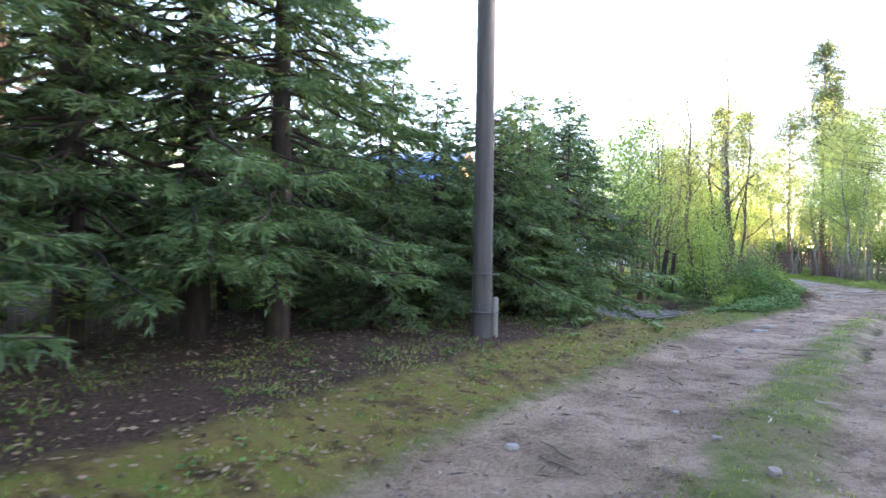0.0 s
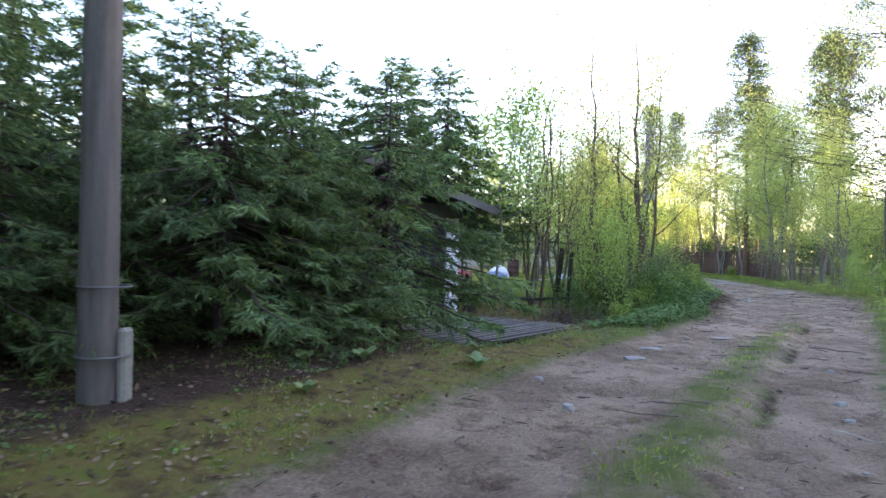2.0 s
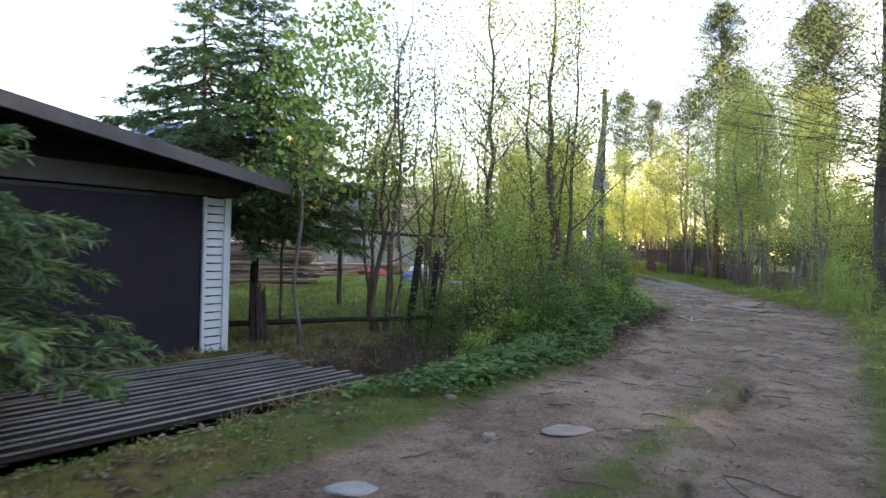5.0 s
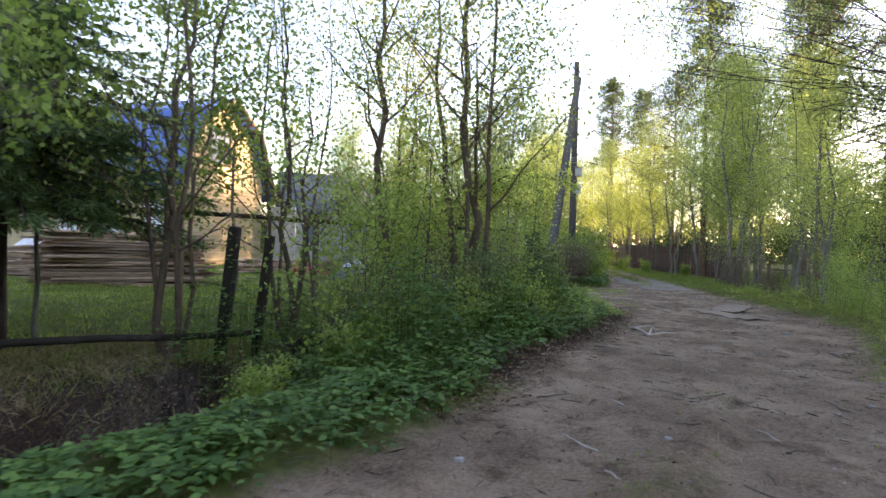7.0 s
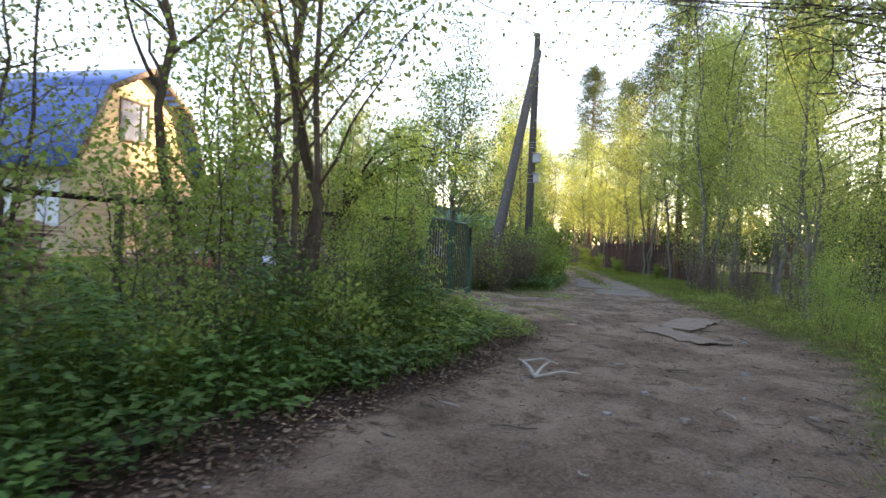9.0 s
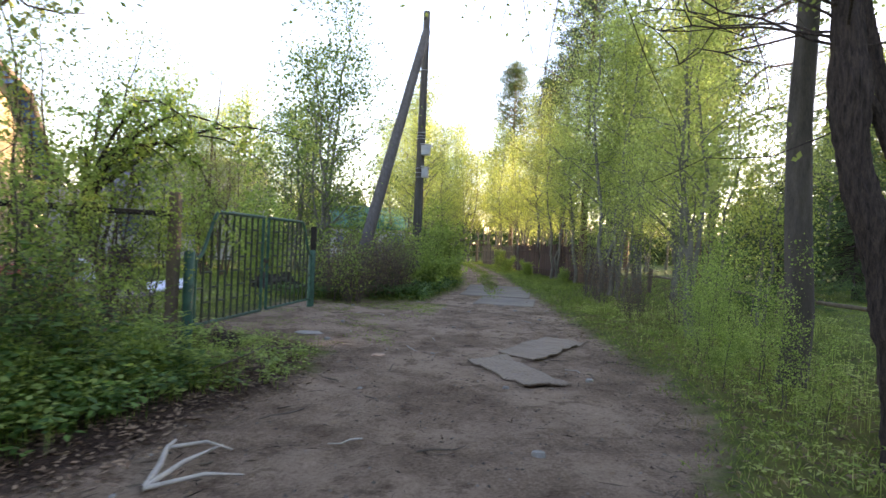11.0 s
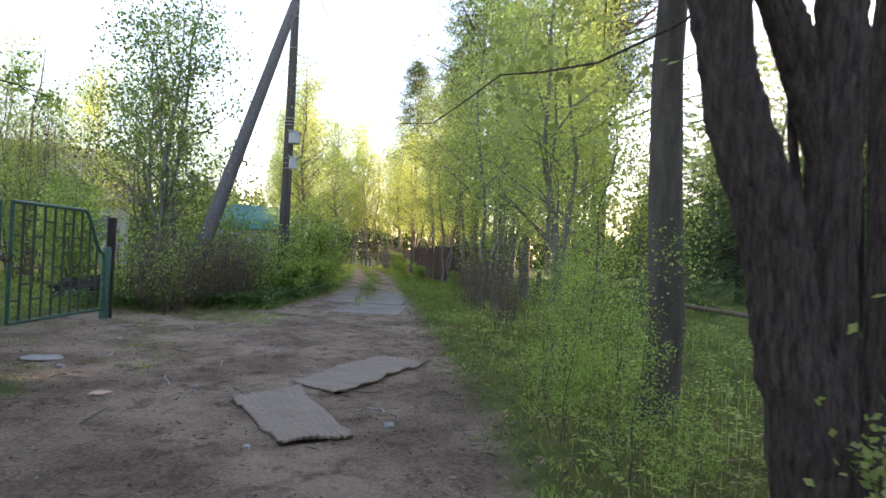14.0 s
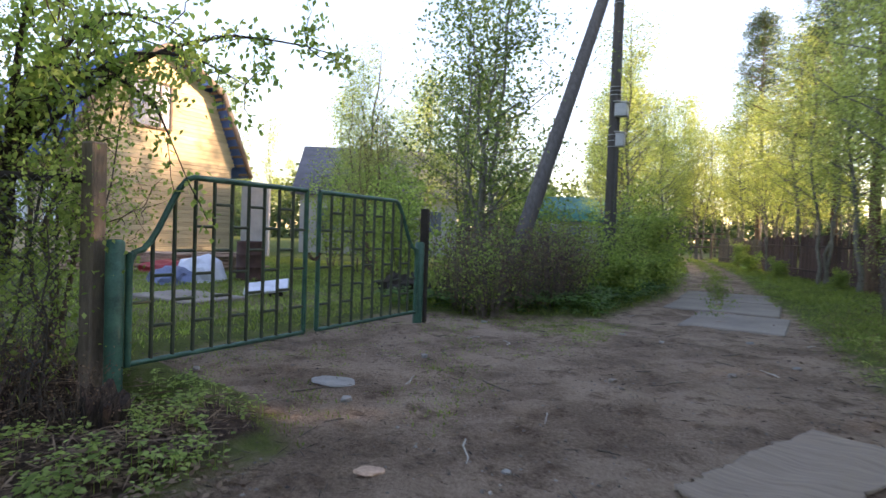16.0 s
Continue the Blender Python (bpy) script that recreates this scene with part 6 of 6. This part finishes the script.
cover("right_weeds", "green weeds crowding round the old willow", scatter(1500, 1.2, 6.5, 3.8, 14, lambda x, y: 0.75 * patchy(x * 1.4 + 4, y * 1.4) * smooth(0.2, 1.0, edge_r(x, y))), lambda x, y: 0.06 + 0.42 * smooth(0.4, 1.8, edge_r(x, y)) * patchy(x * 2, y * 2), 0.062, M_SHRUB)
tufts("right_verge_grass", "short uneven grass on the shoulder of the track", scatter(20000, -2, 5.5, -3, 17, lambda x, y: smooth(-0.25, 0.35, edge_r(x, y)) * (0.3 + 0.7 * patchy(x * 1.8, y * 1.8)) * (1 - smooth(1.8, 3.2, edge_r(x, y)))), 0.08, M_GRASS, 6, 0.008, 0.05, 0.6)
tufts("dry_grass", "old straw-coloured grass among the green", scatter(7000, -2, 5.5, -3, 17, lambda x, y: smooth(-0.3, 0.2, edge_r(x, y)) * patchy(x * 1.3 + 7, y * 1.3) * (1 - smooth(1.5, 3.0, edge_r(x, y)))), 0.11, M_STRAW, 5, 0.007, 0.06, 0.9)
tufts("ditch_straw", "dead straw and stalks hanging into the ditch", scatter(5000, -9, -4.6, -4.5, 1.6, lambda x, y: smooth(1.0, 1.5, edge_l(x, y)) * (0.15 + 0.85 * patchy(x * 1.5, y * 1.5)) * (pit_at(x, y) < 0.01)), 0.22, M_STRAW, 6, 0.01, 0.08, 0.9)
cover("spruce_cover", "scattered small weeds under the spruces", scatter(3200, -12, -5.5, -17, -5, lambda x, y: smooth(0.2, 0.8, edge_l(x, y)) * 0.8 * patchy(x + 9, y) * (1 - smooth(3.0, 5.0, edge_l(x, y)))), 0.06, 0.045, M_COVER)
cover("far_cover", "undergrowth behind the spruces", scatter(5000, -22, -11, -18, 0, lambda x, y: 0.7 + 0 * x), 0.7, 0.12, M_SHRUB)


def splinters(name, label, pts, lo, hi, m):
    """Bits of bark and broken twig lying flat."""
    x, y, z = pts
    n = len(x)
    a = R.uniform(0, 6.28, n)
    d = np.stack([np.cos(a), np.sin(a), R.normal(0, 0.06, n)], 1)
    v, f = blades(np.stack([x, y, z + 0.008], 1), d, unit(np.cross(d, np.array([0, 0, 1.0]) + R.normal(0, 0.4, (n, 3)))), R.uniform(lo, hi, n), R.uniform(0.006, 0.014, n))
    thing(name, label, "debris", kind="stuff", me=mesh_of(name, v, f), material=m)


def litter(name, label, pts, size, m):
    x, y, z = pts
    n = len(x)
    d = unit(np.c_[R.normal(0, 1, (n, 2)), R.normal(0, 0.18, n)])
    s = unit(np.cross(d, np.array([0, 0, 1.0]) + R.normal(0, 0.3, (n, 3))))
    v, f = blades(np.stack([x, y, z + 0.012], 1), d, s, size * R.uniform(0.5, 1.3, n), size * 0.5)
    thing(name, label, "fallen leaves", kind="stuff", me=mesh_of(name, v, f), material=m)


litter("leaf_litter", "brown dry leaves along the foot of the hedge", scatter(28000, -6, -0.8, -1, 7.5, lambda x, y: smooth(-0.22, 0.1, edge_l(x, y)) * (1 - smooth(0.45, 0.9, edge_l(x, y))) + 0.5 * smooth(0.3, 0.6, ditch_at(x, y))), 0.054, M_DRY)
litter("leaf_litter", "brown dry leaves filling the ditch corner by the gate", scatter(2600, -6, -2, 5.6, 8.2, lambda x, y: smooth(0.15, 0.5, edge_l(x, y))), 0.05, M_DRY)
litter("leaf_litter", "dry leaves scattered under the spruces", scatter(17000, -13, -5, -17, -4, lambda x, y: smooth(-0.3, 0.4, edge_l(x, y)) * 0.8), 0.06, M_DRY)
splinters("bark_debris", "brown dead stalks and twigs in the ditch corner", scatter(5000, -6, -2, 5.4, 8.2, lambda x, y: smooth(0.1, 0.4, edge_l(x, y))), 0.08, 0.4, M_DRY)
litter("leaf_litter", "dry leaves and debris at the right verge", scatter(6000, 0, 5, 2, 16, lambda x, y: smooth(-0.8, -0.1, edge_r(x, y)) * 0.8), 0.06, M_DRY)
litter("leaf_litter", "small dry debris strewn over the track", scatter(22000, -8, 2.5, -16, 16, lambda x, y: (masks(x, y)[2] > 0) * 0.4 * (0.3 + patchy(x, y))), 0.034, M_DRY)


def clods(name, label, pts, size, m):
    """Small lumps of earth and grit."""
    x, y, z = pts
    n = len(x)
    base = np.array([(1, 0, 0), (0, 1, 0), (-1, 0, 0), (0, -1, 0), (0, 0, 0.8)], float)
    s = size * R.uniform(0.4, 1.3, (n, 1, 1)) * R.uniform(0.6, 1.3, (n, 5, 3))
    a = R.uniform(0, 6.28, n)
    rot = np.stack([np.stack([np.cos(a), -np.sin(a), 0 * a], 1), np.stack([np.sin(a), np.cos(a), 0 * a], 1), np.stack([0 * a, 0 * a, 1 + 0 * a], 1)], 1)
    v = np.einsum("nij,nkj->nki", rot, base[None] * s) + np.stack([x, y, z - 0.003], 1)[:, None]
    f = (np.arange(n)[:, None, None] * 5 + np.array([(0, 1, 4), (1, 2, 4), (2, 3, 4), (3, 0, 4)])[None]).reshape(-1, 3)
    thing(name, label, "grit", kind="stuff", me=mesh_of(name, v.reshape(-1, 3), f), material=m)


M_BITS = leaf_mat("bark_bits", (0.03, 0.022, 0.016), (0.15, 0.115, 0.085), 0.0, 0.95)
splinters("bark_debris", "dark bits of bark and twig over the track", scatter(30000, -9, 3, -16, 16, lambda x, y: (masks(x, y)[2] > -0.3) * (0.06 + 0.6 * patchy(x * 0.8 + 2, y * 0.8) ** 2)), 0.03, 0.14, M_BITS)
splinters("bark_debris", "dark twigs and debris along the verges", scatter(14000, -8, 4, -3, 16, lambda x, y: smooth(-0.5, 0.0, np.maximum(edge_l(x, y), edge_r(x, y))) * (1 - smooth(0.6, 1.4, np.maximum(edge_l(x, y), edge_r(x, y))))), 0.05, 0.22, M_BITS)
M_CLOD = leaf_mat("earth_grit", (0.05, 0.04, 0.033), (0.3, 0.26, 0.22), 0.0, 0.95)
clods("track_grit", "loose grit and small clods on the track", scatter(26000, -9, 2.5, -16, 15, lambda x, y: (masks(x, y)[2] > -0.1) * (0.15 + 0.85 * patchy(x + 5, y * 1.3))), 0.014, M_CLOD)
for k, (x, y, s) in enumerate(((-3.0, 14.2, 0.9), (-2.6, 15.8, 0.9), (-3.7, 13.6, 0.85), (-3.5, 15.3, 1.0), (-3.2, 13.5, 0.85), (-2.8, 14.9, 0.95), (-4.0, 14.6, 1.05), (-3.4, 14.1, 0.95), (-2.7, 15.3, 0.9), (-3.1, 16.2, 1.0), (2.7, 13.0, 0.7), (3.0, 14.4, 0.8), (2.5, 15.8, 0.7), (2.4, 17.4, 0.8), (3.3, 11.8, 0.7), (2.9, 18.6, 0.9))):
    plant("dead_shrub", "brown leafless tangle of thin stems", "shrub", DEAD, M_DEADTWIG, M_DRY, (x, y, gz(x, y)), 70 * k, s, "dead brush by the track")
for k, (x, y, s) in enumerate(((-5.5, 0.2, 0.6), (-5.9, -1.2, 0.5), (-4.9, 2.2, 0.8), (-3.8, 7.2, 0.5), (-4.6, 6.8, 0.7), (-6.4, -1.9, 0.5), (-3.3, 6.7, 0.55), (-3.0, 7.3, 0.4), (-3.9, 6.2, 0.6), (-4.3, 7.5, 0.6), (-3.7, 3.9, 0.9), (-4.4, 4.3, 1.0), (-3.9, 2.4, 0.8), (-4.4, 1.0, 0.8), (-3.2, 5.0, 0.8), (-5.6, -0.9, 0.55), (-6.1, -0.6, 0.6), (-5.2, -1.9, 0.4))):
    plant("dead_shrub", "brown leafless tangle of thin stems", "shrub", DEAD, M_DEADTWIG, M_DRY, (x, y, gz(x, y)), 50 * k, s, "dead brush in the ditch")
